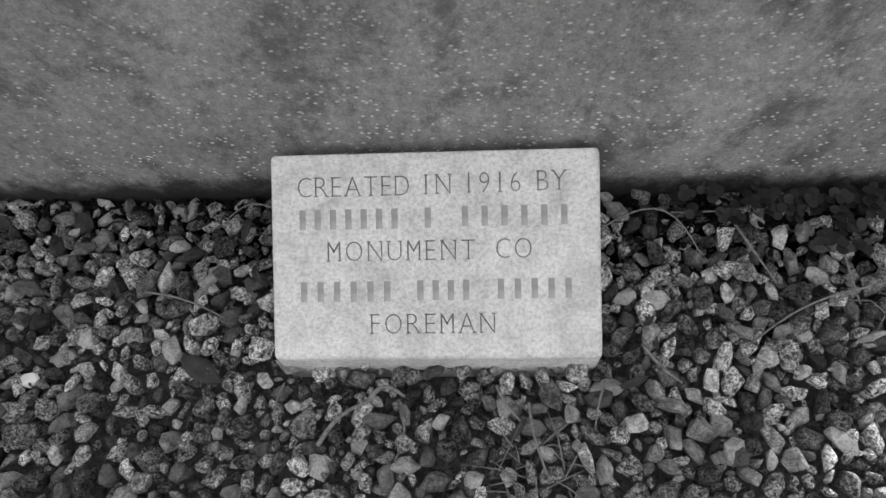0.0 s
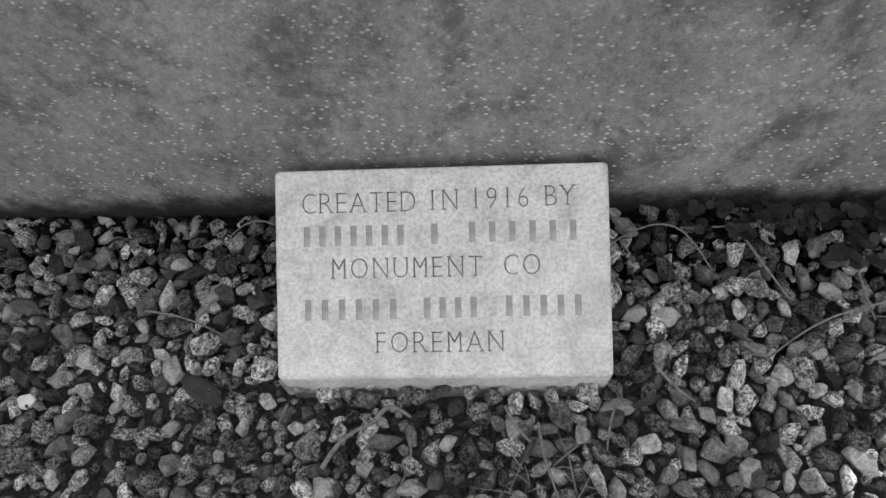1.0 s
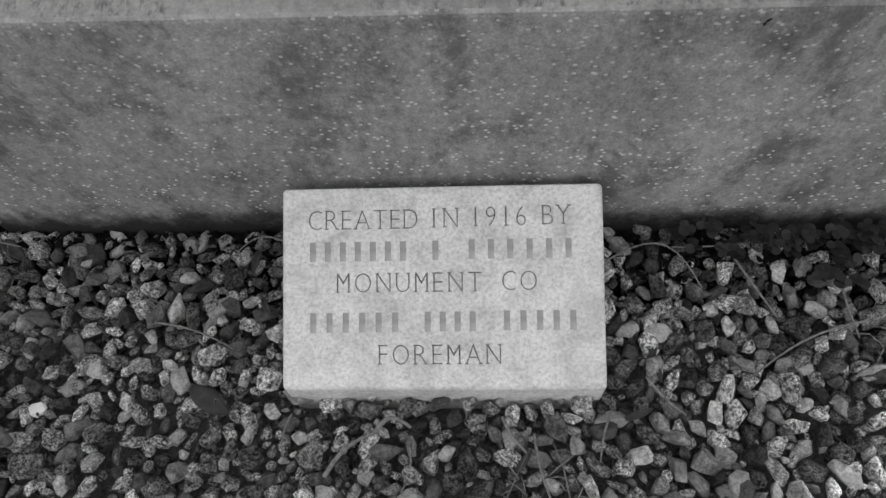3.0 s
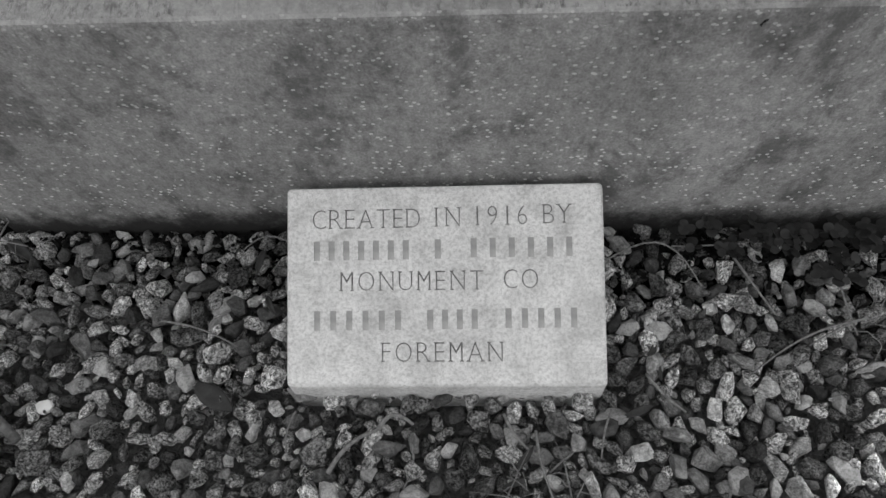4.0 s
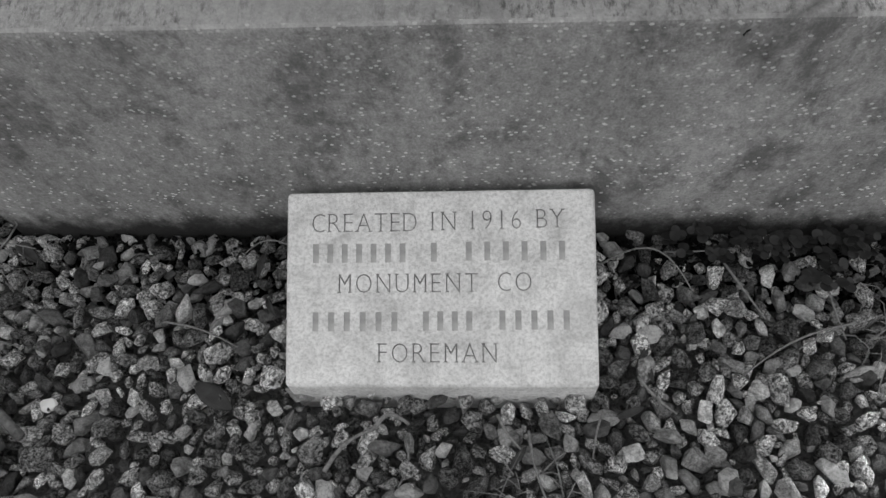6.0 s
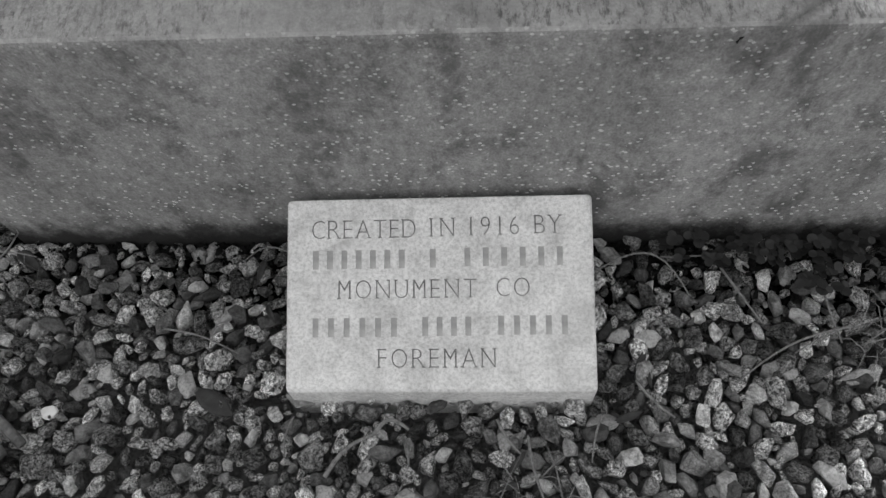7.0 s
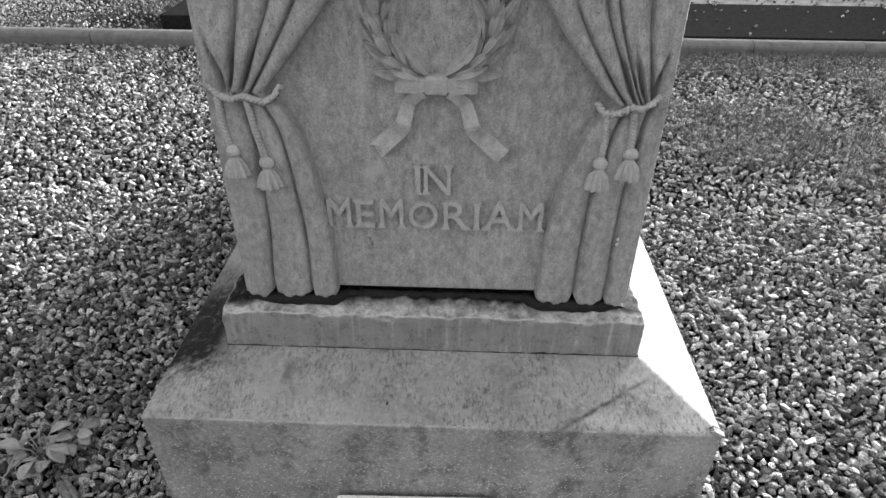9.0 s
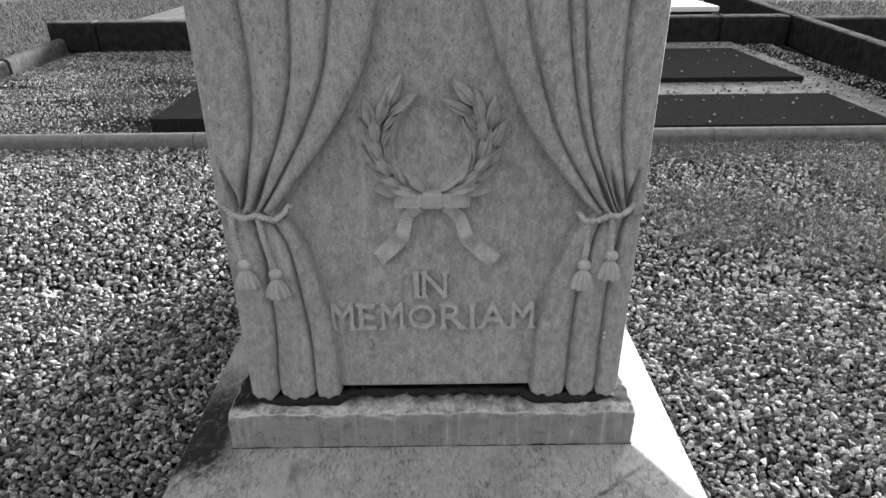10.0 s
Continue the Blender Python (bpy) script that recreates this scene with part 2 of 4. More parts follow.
# soil near black: shade of the gaps between stones put into its colour
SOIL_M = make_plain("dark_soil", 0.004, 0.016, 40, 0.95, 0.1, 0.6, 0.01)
KERB_M = make_plain("cement_kerb", 0.12, 0.22, 18, 0.9, 0.0, 0.4, 0.003)
MOSSY_M = make_plain("mossy_kerb", 0.05, 0.12, 14, 0.95, 0.02, 0.4, 0.004)
CEMENT_TOP_M = make_plain("weathered_cement", 0.12, 0.26, 5, 0.95, 0.0, 0.3, 0.003)
CONCRETE_M = make_plain("pale_cement", 0.10, 0.24, 9, 0.9, 0.0, 0.3, 0.003)
BLACK_M = make_plain("dulled_black_granite", 0.012, 0.03, 60, 0.8, 0.0, 0.05, 0.0005)
DARKWALL_M = make_dark_stone()
WHITE_M = make_plain("white_marble", 0.7, 0.82, 15, 0.5, 0.3, 0.1, 0.001)
LEAF_M = make_plain("weed_leaf", 0.010, 0.024, 60, 0.55, 0.35, 0.2, 0.001)
PALELEAF_M = make_plain("pale_weed_leaf", 0.18, 0.36, 60, 0.6, 0.3, 0.2, 0.001)
DRYLEAF_M = make_plain("dead_leaf", 0.025, 0.055, 90, 0.7, 0.2, 0.2, 0.001)
TWIG_M = make_plain("dry_twig", 0.10, 0.30, 200, 0.8, 0.2, 0.3, 0.001)
BARK_M = make_plain("grey_dead_stem", 0.05, 0.24, 90, 0.85, 0.2, 0.5, 0.002)
GRASS_M = make_plain("grass", 0.10, 0.24, 30, 0.8, 0.05, 0.0, 0.001, 0.7)
STRAW_M = make_plain("straw", 0.14, 0.34, 60, 0.7, 0.2, 0.0, 0.001, 0.6)
LAWN_M = make_plain("lawn_ground", 0.09, 0.20, 22, 0.95, 0.0, 0.9, 0.02)


# ---- mesh helpers ----
def mesh_from(name, verts, faces, material, smooth=False):
    me = bpy.data.meshes.new(name)
    me.from_pydata([tuple(v) for v in verts], [], [tuple(f) for f in faces])
    me.materials.append(material)
    if smooth:
        me.shade_smooth()
    me.update()
    return me


def part(name, bm, material, parent=None, label="", smooth=False):
    me = bpy.data.meshes.new(name)
    bmesh.ops.recalc_face_normals(bm, faces=bm.faces)
    bm.to_mesh(me)
    bm.free()
    me.materials.append(material)
    if smooth:
        me.shade_smooth()
    ob = new(name, me)
    ob.parent = parent
    return tagged(ob, label)


def block(x0, x1, y0, y1, z0, z1, bevel=0.004, seg=2):
    bm = bmesh.new()
    bmesh.ops.create_cube(bm, size=1.0)
    for v in bm.verts:
        v.co = Vector((x0 + (v.co.x + 0.5) * (x1 - x0), y0 + (v.co.y + 0.5) * (y1 - y0), z0 + (v.co.z + 0.5) * (z1 - z0)))
    if bevel:
        bmesh.ops.bevel(bm, geom=bm.edges[:], offset=bevel, segments=seg, profile=0.6, affect="EDGES")
    return bm


def tube(points, radii, sides=7, bm=None):
    """A tapering tube along points, closed at both ends."""
    bm = bm or bmesh.new()
    pts = [Vector(p) for p in points]
    rings = []
    for i, p in enumerate(pts):
        d = (pts[min(i + 1, len(pts) - 1)] - pts[max(i - 1, 0)]).normalized()
        a = d.orthogonal().normalized() if abs(d.z) > 0.9 else d.cross(Vector((0, 0, 1))).normalized()
        b = d.cross(a)
        r = radii[i] if hasattr(radii, "__len__") else radii
        rings.append([bm.verts.new(p + a * r * math.cos(2 * math.pi * j / sides) + b * r * math.sin(2 * math.pi * j / sides)) for j in range(sides)])
    for q, s in zip(rings, rings[1:]):
        for j in range(sides):
            bm.faces.new((q[j], q[(j + 1) % sides], s[(j + 1) % sides], s[j]))
    bm.faces.new(rings[0][::-1])
    bm.faces.new(rings[-1])
    return bm


def curve_at(stops, z):
    """Smooth reading of (z, x) stops given with z falling."""
    zs = [s[0] for s in stops][::-1]
    xs = [s[1] for s in stops][::-1]
    if z <= zs[0]:
        return xs[0]
    if z >= zs[-1]:
        return xs[-1] + (xs[-1] - xs[-2]) / (zs[-1] - zs[-2]) * (z - zs[-1]) * 0.5
    i = max(j for j in range(len(zs) - 1) if zs[j] <= z)
    def slope(j):
        a, b = max(j - 1, 0), min(j + 1, len(zs) - 1)
        return (xs[b] - xs[a]) / (zs[b] - zs[a])
    w = zs[i + 1] - zs[i]
    t = (z - zs[i]) / w
    return (xs[i] * (2 * t**3 - 3 * t**2 + 1) + xs[i + 1] * (3 * t**2 - 2 * t**3)
            + w * slope(i) * (t**3 - 2 * t**2 + t) + w * slope(i + 1) * (t**3 - t**2))


def text_mesh(words, size, depth, width=None, spacing=1.0, thin=0.0):
    """The built-in font as a solid mesh, centred, cap height = size, stretched to width where given."""
    cu = bpy.data.curves.new("words", "FONT")
    cu.body, cu.size, cu.extrude, cu.space_character = words, 1.0, 0.5, spacing
    cu.resolution_u = 4
    cu.offset = thin
    ob = bpy.data.objects.new("words", cu)
    scene.collection.objects.link(ob)
    me = bpy.data.meshes.new_from_object(ob.evaluated_get(bpy.context.evaluated_depsgraph_get()))
    bpy.data.objects.remove(ob)
    co = np.empty(len(me.vertices) * 3)
    me.vertices.foreach_get("co", co)
    co = co.reshape(-1, 3)
    lo, hi = co.min(0), co.max(0)
    co -= (lo + hi) / 2
    s = size / (hi[1] - lo[1])
    co[:, 0] *= (width / (hi[0] - lo[0])) if width else s
    co[:, 1] *= s
    co[:, 2] *= depth / (hi[2] - lo[2])
    me.vertices.foreach_set("co", co.ravel())
    me.update()
    return me


# where the stems of each capital end: a share of its width, and top (1) or foot (0)
SERIFS = {"R": ((0.09, 1), (0.09, 0), (0.94, 0)), "E": ((0.10, 1), (0.10, 0)), "A": ((0.04, 0), (0.96, 0)), "T": ((0.5, 0),), "D": ((0.08, 1), (0.08, 0)),
          "I": ((0.5, 1), (0.5, 0)), "N": ((0.06, 1), (0.08, 0), (0.92, 1)), "1": ((0.62, 0),), "B": ((0.10, 1), (0.10, 0)), "Y": ((0.04, 1), (0.96, 1), (0.5, 0)),
          "M": ((0.06, 0), (0.94, 0)), "U": ((0.09, 1), (0.91, 1)), "F": ((0.10, 1), (0.10, 0))}


NARROW = {"M": 0.72, "N": 0.80, "O": 0.80, "C": 0.80, "D": 0.78, "I": 1.0, "1": 1.0, "E": 0.90, "F": 0.90, "R": 0.92}


def boolean(me, tool_me, kind, place=(0, 0, 0)):
    """The mesh joined with, or cut by, another."""
    ob, tool = new("blank", me), new("tool", tool_me)
    tool.location = place
    mod = ob.modifiers.new("cut", "BOOLEAN")
    mod.operation, mod.object, mod.solver = kind, tool, "EXACT"
    out = bpy.data.meshes.new_from_object(ob.evaluated_get(bpy.context.evaluated_depsgraph_get()))
    bpy.data.objects.remove(ob)
    bpy.data.objects.remove(tool)
    return out


@functools.lru_cache(maxsize=None)
def capital(ch, size, depth, thin, wide, thick, broad):
    """One capital of the built-in font with serifs on its stems, and its width."""
    me = text_mesh(ch, size, depth, None, 1.0, thin * (0.5 if ch == "M" else 1.0))
    for v in me.vertices:
        v.co.x *= NARROW.get(ch, 0.84) * broad
    w = max(v.co.x for v in me.vertices) * 2
    for share, top in SERIFS.get(ch, ()):
        cx, half, sign = (share - 0.5) * w, wide * size / 2, (1 if top else -1)
        bm = bmesh.new()
        bmesh.ops.create_cube(bm, size=1.0)
        for v in bm.verts:
            outer = v.co.y * sign > 0
            v.co = Vector((cx + 2 * v.co.x * half * (1.0 if outer else 0.5), sign * size * (0.504 if outer else 0.5 - thick), v.co.z * depth * 0.996))
        bmesh.ops.recalc_face_normals(bm, faces=bm.faces)
        serif = bpy.data.meshes.new("serif")
        bm.to_mesh(serif)
        bm.free()
        me = boolean(me, serif, "UNION")
    me.materials.clear()
    return me, w


def capitals(words, size, depth, width, thin, wide=0.24, thick=0.07, broad=1.0):
    """(mesh, x) for each capital, spread evenly over the width."""
    glyphs = [capital(ch, size, depth, thin, wide, thick, broad) for ch in words]
    gap = (width - sum(w for _, w in glyphs)) / max(1, len(glyphs) - 1)
    x, out = -width / 2, []
    for me, w in glyphs:
        out.append((me, x + w / 2))
        x += w + gap
    return out


# ---- the ground ----
ground_bm = bmesh.new()
bmesh.ops.create_grid(ground_bm, x_segments=40, y_segments=40, size=600)
for v in ground_bm.verts:
    v.co.z = -0.055
ground = part("ground", ground_bm, LAWN_M)
tagged(ground, "dark worn lawn and bare soil", "ground", kind="structure")

# depth is unseen; lengthened so the monument shades the gravel on its left
BX0, BX1, BY1 = -0.511, 0.572, 1.90
SX0, SX1, SY0, SY1 = -0.389, 0.444, 0.162, 1.738
HX0, HX1, HY0, HY1 = -0.337, 0.406, 0.207, 1.693
RIM, WASH, STEP_TOP, FOOT, HEAD = 0.292, 0.331, 0.420, 0.456, 1.62

# ---- the monument ----
monument = new("monument")
tagged(monument, "grey marble cemetery monument carved with curtains, wreath and tassels", "monument")

bm = bmesh.new()
low = [bm.verts.new(p) for p in ((BX0, 0, -0.08), (BX1, 0, -0.08), (BX1, BY1, -0.08), (BX0, BY1, -0.08))]
rim = [bm.verts.new(p) for p in ((BX0, 0, RIM), (BX1, 0, RIM), (BX1, BY1, RIM), (BX0, BY1, RIM))]
top = [bm.verts.new(p) for p in ((SX0 - 0.004, SY0 - 0.004, WASH), (SX1 + 0.004, SY0 - 0.004, WASH), (SX1 + 0.004, SY1 + 0.004, WASH), (SX0 - 0.004, SY1 + 0.004, WASH))]
bm.faces.new(low[::-1])
bm.faces.new(top)
for i in range(4):
    j = (i + 1) % 4
    bm.faces.new((low[i], low[j], rim[j], rim[i]))
    bm.faces.new((rim[i], rim[j], top[j], top[i]))
bmesh.ops.bevel(bm, geom=[e for e in bm.edges if max(v.co.z for v in e.verts) > 0], offset=0.006, segments=3, profile=0.6, affect="EDGES")
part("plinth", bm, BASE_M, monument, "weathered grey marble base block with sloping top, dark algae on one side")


def worn_block(x0, x1, y0, y1, z0, z1, step, r, amp):
    """A block with rounded edges that wander as worn stone does."""
    nx, ny, nz = (max(2, int((b - a) / step)) for a, b in ((x0, x1), (y0, y1), (z0, z1)))
    grid, verts, faces = {}, [], []
    def vid(i, j, k):
        if (i, j, k) not in grid:
            grid[i, j, k] = len(verts)
            p = Vector((x0 + (x1 - x0) * i / nx, y0 + (y1 - y0) * j / ny, z0 + (z1 - z0) * k / nz))
            rr = r * (0.5 + 0.7 * noise.noise(p * 18 + Vector((3, 0, 0))) + 0.6 * noise.noise(p * 55)) * (0.45 if p.z < (z0 + z1) / 2 else 1.0)
            rr = max(rr, 0.002)
            q = Vector((min(max(p.x, x0 + rr), x1 - rr), min(max(p.y, y0 + rr), y1 - rr), min(max(p.z, z0 + rr), z1 - rr)))
            d = p - q
            if d.length > 1e-7:
                p = q + d.normalized() * rr
            n = noise.noise_vector(p * 35) * amp + noise.noise_vector(p * 110) * amp * 0.4
            verts.append(p + n)
        return grid[i, j, k]
    for i in range(nx):
        for j in range(ny):
            faces.append((vid(i, j, nz), vid(i + 1, j, nz), vid(i + 1, j + 1, nz), vid(i, j + 1, nz)))
    for i in range(nx):
        for k in range(nz):
            faces.append((vid(i, 0, k), vid(i + 1, 0, k), vid(i + 1, 0, k + 1), vid(i, 0, k + 1)))
            faces.append((vid(i, ny, k), vid(i, ny, k + 1), vid(i + 1, ny, k + 1), vid(i + 1, ny, k)))
    for j in range(ny):
        for k in range(nz):
            faces.append((vid(0, j, k), vid(0, j, k + 1), vid(0, j + 1, k + 1), vid(0, j + 1, k)))
            faces.append((vid(nx, j, k), vid(nx, j + 1, k), vid(nx, j + 1, k + 1), vid(nx, j, k + 1)))
    bm = bmesh.new()
    bv = [bm.verts.new(v) for v in verts]
    for f in faces:
        bm.faces.new([bv[i] for i in f])
    return bm


step_bm = worn_block(SX0, SX1, SY0, SY1, WASH - 0.003, STEP_TOP, 0.0048, 0.021, 0.0024)
for v in step_bm.verts:
    if v.co.z > STEP_TOP - 0.012:
        inside = min(max((min(v.co.x - SX0, SX1 - v.co.x) - 0.01) / 0.07, 0), 1) * min(max((min(v.co.y - SY0, SY1 - v.co.y) - 0.006) / 0.03, 0), 1)
        v.co.z += inside * (0.021 + 0.008 * noise.noise(Vector((v.co.x * 8, v.co.y * 20, 0))) + 0.004 * noise.noise(v.co * 60))
# black strip drawn for the thin shadow where slab meets base
part("mortar_seam", block(SX0 - 0.001, SX1 + 0.001, SY0 - 0.0005, SY1 + 0.001, WASH - 0.003, WASH + 0.0012, 0.0), DEEP_BLACK_M, monument, "thin black strip standing in for the shadow line under the slab")
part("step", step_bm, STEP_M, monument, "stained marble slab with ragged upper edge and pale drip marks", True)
# recess block is black: shade of the gap put into its colour
part("bed_joint", block(HX0 + 0.012, HX1 - 0.012, HY0 + 0.022, HY1 - 0.02, STEP_TOP - 0.004, FOOT + 0.004, 0.0), DEEP_BLACK_M, monument, "black recessed joint under the shaft")
# added black bead stands in for shade and dirt below the hems
bead = []
for i in range(150):
    t = i / 149
    x = HX0 + 0.004 + (HX1 - HX0 - 0.008) * t
    edge = 0.002 + 0.020 * min(max((0.26 - min(t, 1 - t)) / 0.03, 0.0), 1.0)
    bead.append(((x, HY0 - edge + 0.004 * noise.noise(Vector((x * 30, 1, 0))), 0.439 + 0.002 * noise.noise(Vector((x * 50, 4, 0)))), (0.009 + 0.003 * (min(t, 1 - t) < 0.25) + 0.004 * noise.noise(Vector((x * 45, 0, 7)))) * (0.15 + 0.85 * min(1.0, min(t, 1 - t) / 0.07))))
part("black_crust", tube([p for p, r in bead], [r for p, r in bead], 7), DEEP_BLACK_M, monument, "ragged black bead for the shade and dirt of the gap", True)
part("shaft", block(HX0 + 0.002, HX1 - 0.002, HY0, HY1, FOOT, HEAD, 0.004, 2), SHAFT_M, monument)


def curtain(side, outer, upper, lower, folds_up, folds_low, knot_z, notches):
    """A drawn curtain carved in relief, gathered at knot_z. side: 1 where it opens towards +x."""
    nu, rows = 168, []
    zs = [FOOT + (HEAD - FOOT) * (i / 230.0) for i in range(231)]
    def bump(u, creases, sharp):
        c = [0.0] + creases + [1.0]
        for i in range(len(c) - 1):
            if u <= c[i + 1] or i == len(c) - 2:
                w = c[i + 1] - c[i]
                v = min(max((u - c[i]) / w, 0), 1)
                f = (1 - math.exp(-v / 0.11)) * (1 - math.exp(-(1 - v) / 0.07)) * 0.85 + 0.22 * math.sin(math.pi * v)
                if i == 0:
                    f = max(f, 0.75 * (1 - v))
                if i == len(c) - 2:
                    f = max(f, 0.80 * min(1.0, v * 1.6))
                return max(f, 0.0) ** 0.7, w
    verts, faces = [], []
    for iz, z in enumerate(zs):
        above = z >= knot_z
        inner = curve_at(upper if above else lower, z)
        d = z - knot_z
        for iu in range(nu + 1):
            u = iu / nu
            x = outer + (inner - outer) * u
            if above:
                t = min(d / 0.34, 1.0)
                cr = [a + (b - a) * t for a, b in folds_up]
                f, w = bump(u, cr, True)
                pinch = math.exp(-((d / 0.045) ** 2))
                depth = 0.011 - 0.006 * pinch * min(1, u * 6) + (0.020 + 0.005 * pinch) * f
                near = math.exp(-(((d - 0.03) / 0.042) ** 2))
                for low_u, high_u in notches:
                    cut = low_u + (high_u - low_u) * min(max(d / 0.075, 0.0), 1.3)
                    depth -= 0.026 * near * math.exp(-(((u - cut) / (0.020 + 0.010 * near)) ** 2))
                depth = max(depth, 0.003)
                depth += 0.006 * math.exp(-(((d - 0.075) / 0.05) ** 2)) * (1 if u > 0.15 else 0.3)
            else:
                t = min(-d / 0.36, 1.0)
                cr = [a + (b - a) * t for a, b in folds_low]
                f, w = bump(u, cr, False)
                pinch = math.exp(-((d / 0.03) ** 2))
                depth = 0.010 + 0.020 * f - 0.003 * pinch
            depth += 0.0012 * noise.noise(Vector((x * 25, z * 12, side)))
            if u > 0.965:
                depth *= math.sqrt(max(0.0, 1 - ((u - 0.965) / 0.035) ** 2)) * 0.55 + 0.45
            if u < 0.035:
                depth *= 0.45 + 0.55 * math.sqrt(max(0.0, 1 - ((0.035 - u) / 0.035) ** 2))
            zz = z
            if iz < 7:
                zz = z + (0.006 - 0.012 * f + 0.0028 * math.sin(u * 47 + side) + 0.002 * math.sin(u * 23)) * (1 - iz / 7.0)
            verts.append((x, HY0 - depth, zz))
        verts.append((inner + 0.001 * side, HY0 + 0.003, verts[-1][2]))
        verts.append((outer, HY0 + 0.004, verts[-2 - nu][2]))
    row = nu + 3
    n = len(zs)
    for i in range(n - 1):
        for j in range(nu + 1):
            a, b = i * row + j, i * row + j + 1
            faces.append((a, b, b + row, a + row))
        a, b = i * row + nu + 2, i * row
        faces.append((a, b, b + row, a + row))
    # underside of the hem
    under = len(verts)
    for j in range(nu + 1):
        verts.append((verts[j][0], HY0 + 0.003, verts[j][2] + 0.003))
    for j in range(nu):
        faces.append((j + 1, j, under + j, under + j + 1))
    bm = bmesh.new()
    bv = [bm.verts.new(v) for v in verts]
    for f in faces:
        bm.faces.new([bv[k] for k in f])
    return part("curtain", bm, SHAFT_M, monument, "carved marble curtain tied back with a cord", True)


curtain(1, HX0, ((1.203, -0.041), (1.095, -0.072), (1.004, -0.124), (0.907, -0.200), (0.858, -0.243)),
        ((0.858, -0.243), (0.84, -0.222), (0.788, -0.192), (0.681, -0.171), (0.592, -0.158), (0.456, -0.157)),
        [(0.42, 0.28), (0.62, 0.54), (0.78, 0.75)], [(0.50, 0.32), (0.78, 0.73)], 0.858, ((0.36, 0.13), (0.43, 0.37), (0.65, 0.58)))
curtain(-1, HX1, ((1.203, 0.115), (1.101, 0.151), (0.982, 0.211), (0.875, 0.296), (0.850, 0.322)),
        ((0.850, 0.322), (0.83, 0.300), (0.793, 0.281), (0.700, 0.250), (0.586, 0.236), (0.456, 0.230)),
        [(0.30, 0.21), (0.52, 0.46), (0.60, 0.535), (0.80, 0.76)], [(0.30, 0.26), (0.66, 0.60)], 0.850, ((0.29, 0.13), (0.43, 0.42), (0.62, 0.57)))


def cord(points, r=0.0052, turns_per_m=75):
    """Two strands twisted round one another along points."""
    bm = bmesh.new()
    pts = [Vector(p) for p in points]
    fine = []
    for a, b in zip(pts, pts[1:]):
        n = max(3, int((b - a).length / 0.0018))
        fine += [a.lerp(b, i / n) for i in range(n)]
    fine.append(pts[-1])
    for phase in (0, math.pi):
        strand, s = [], 0.0
        for i, p in enumerate(fine):
            s += (p - fine[i - 1]).length if i else 0
            d = (fine[min(i + 1, len(fine) - 1)] - fine[max(i - 1, 0)]).normalized()
            side = d.cross(Vector((0, 1, 0))).normalized()
            w = s * turns_per_m * 2 * math.pi + phase
            strand.append(p + side * math.cos(w) * r * 0.55 + Vector((0, 1, 0)) * math.sin(w) * r * 0.55)
        tube(strand, r * 0.72, 6, bm)
    return bm


def tassel(x, y, z_top, z_bottom):
    """A round knot over a flared, ribbed fringe."""
    bm = bmesh.new()
    h = z_top - z_bottom
    rings = []
    prof = [(0.0, 0.003), (0.06, 0.009), (0.16, 0.0125), (0.27, 0.0125), (0.36, 0.008), (0.42, 0.0085), (0.6, 0.0145), (0.85, 0.0185), (1.0, 0.0195)]
    sides = 36
    for t, r in prof:
        ring = []
        for j in range(sides):
            a = 2 * math.pi * j / sides
            rr = r * (1 + (0.20 * math.cos(9 * a) if t > 0.5 else 0))
            ring.append(bm.verts.new((x + rr * math.cos(a), y + 0.75 * rr * math.sin(a), z_top - h * t)))
        rings.append(ring)
    for q, s in zip(rings, rings[1:]):
        for j in range(sides):
            bm.faces.new((q[j], s[j], s[(j + 1) % sides], q[(j + 1) % sides]))
    bm.faces.new(rings[0])
    bm.faces.new(rings[-1][::-1])
    return bm


YC = HY0 - 0.032
for pts in (
    [(-0.326, YC + 0.006, 0.872), (-0.312, YC, 0.856), (-0.29, YC - 0.005, 0.850), (-0.268, YC - 0.008, 0.858), (-0.256, YC - 0.008, 0.854), (-0.238, YC - 0.004, 0.846), (-0.222, YC, 0.855), (-0.212, YC + 0.008, 0.870)],
    [(0.292, YC + 0.010, 0.852), (0.303, YC, 0.838), (0.325, YC - 0.006, 0.840), (0.345, YC - 0.009, 0.852), (0.362, YC - 0.006, 0.848), (0.380, YC, 0.858), (0.393, YC + 0.006, 0.872)],
    [(-0.314, YC, 0.852), (-0.313, YC, 0.80), (-0.306, YC, 0.765)],
    [(-0.266, YC - 0.004, 0.85), (-0.262, YC, 0.80), (-0.252, YC, 0.745)],
    [(0.308, YC, 0.842), (0.312, YC, 0.79), (0.309, YC, 0.755)],
    [(0.349, YC - 0.004, 0.848), (0.354, YC, 0.80), (0.355, YC, 0.775)],
):
    part("cord", cord(pts), RELIEF_M, monument, "", True)
for x, zt, zb in ((-0.303, 0.772, 0.716), (-0.250, 0.752, 0.695), (0.309, 0.764, 0.706), (0.356, 0.782, 0.726)):
    part("tassel", tassel(x, YC - 0.004, zt, zb), RELIEF_M, monument)


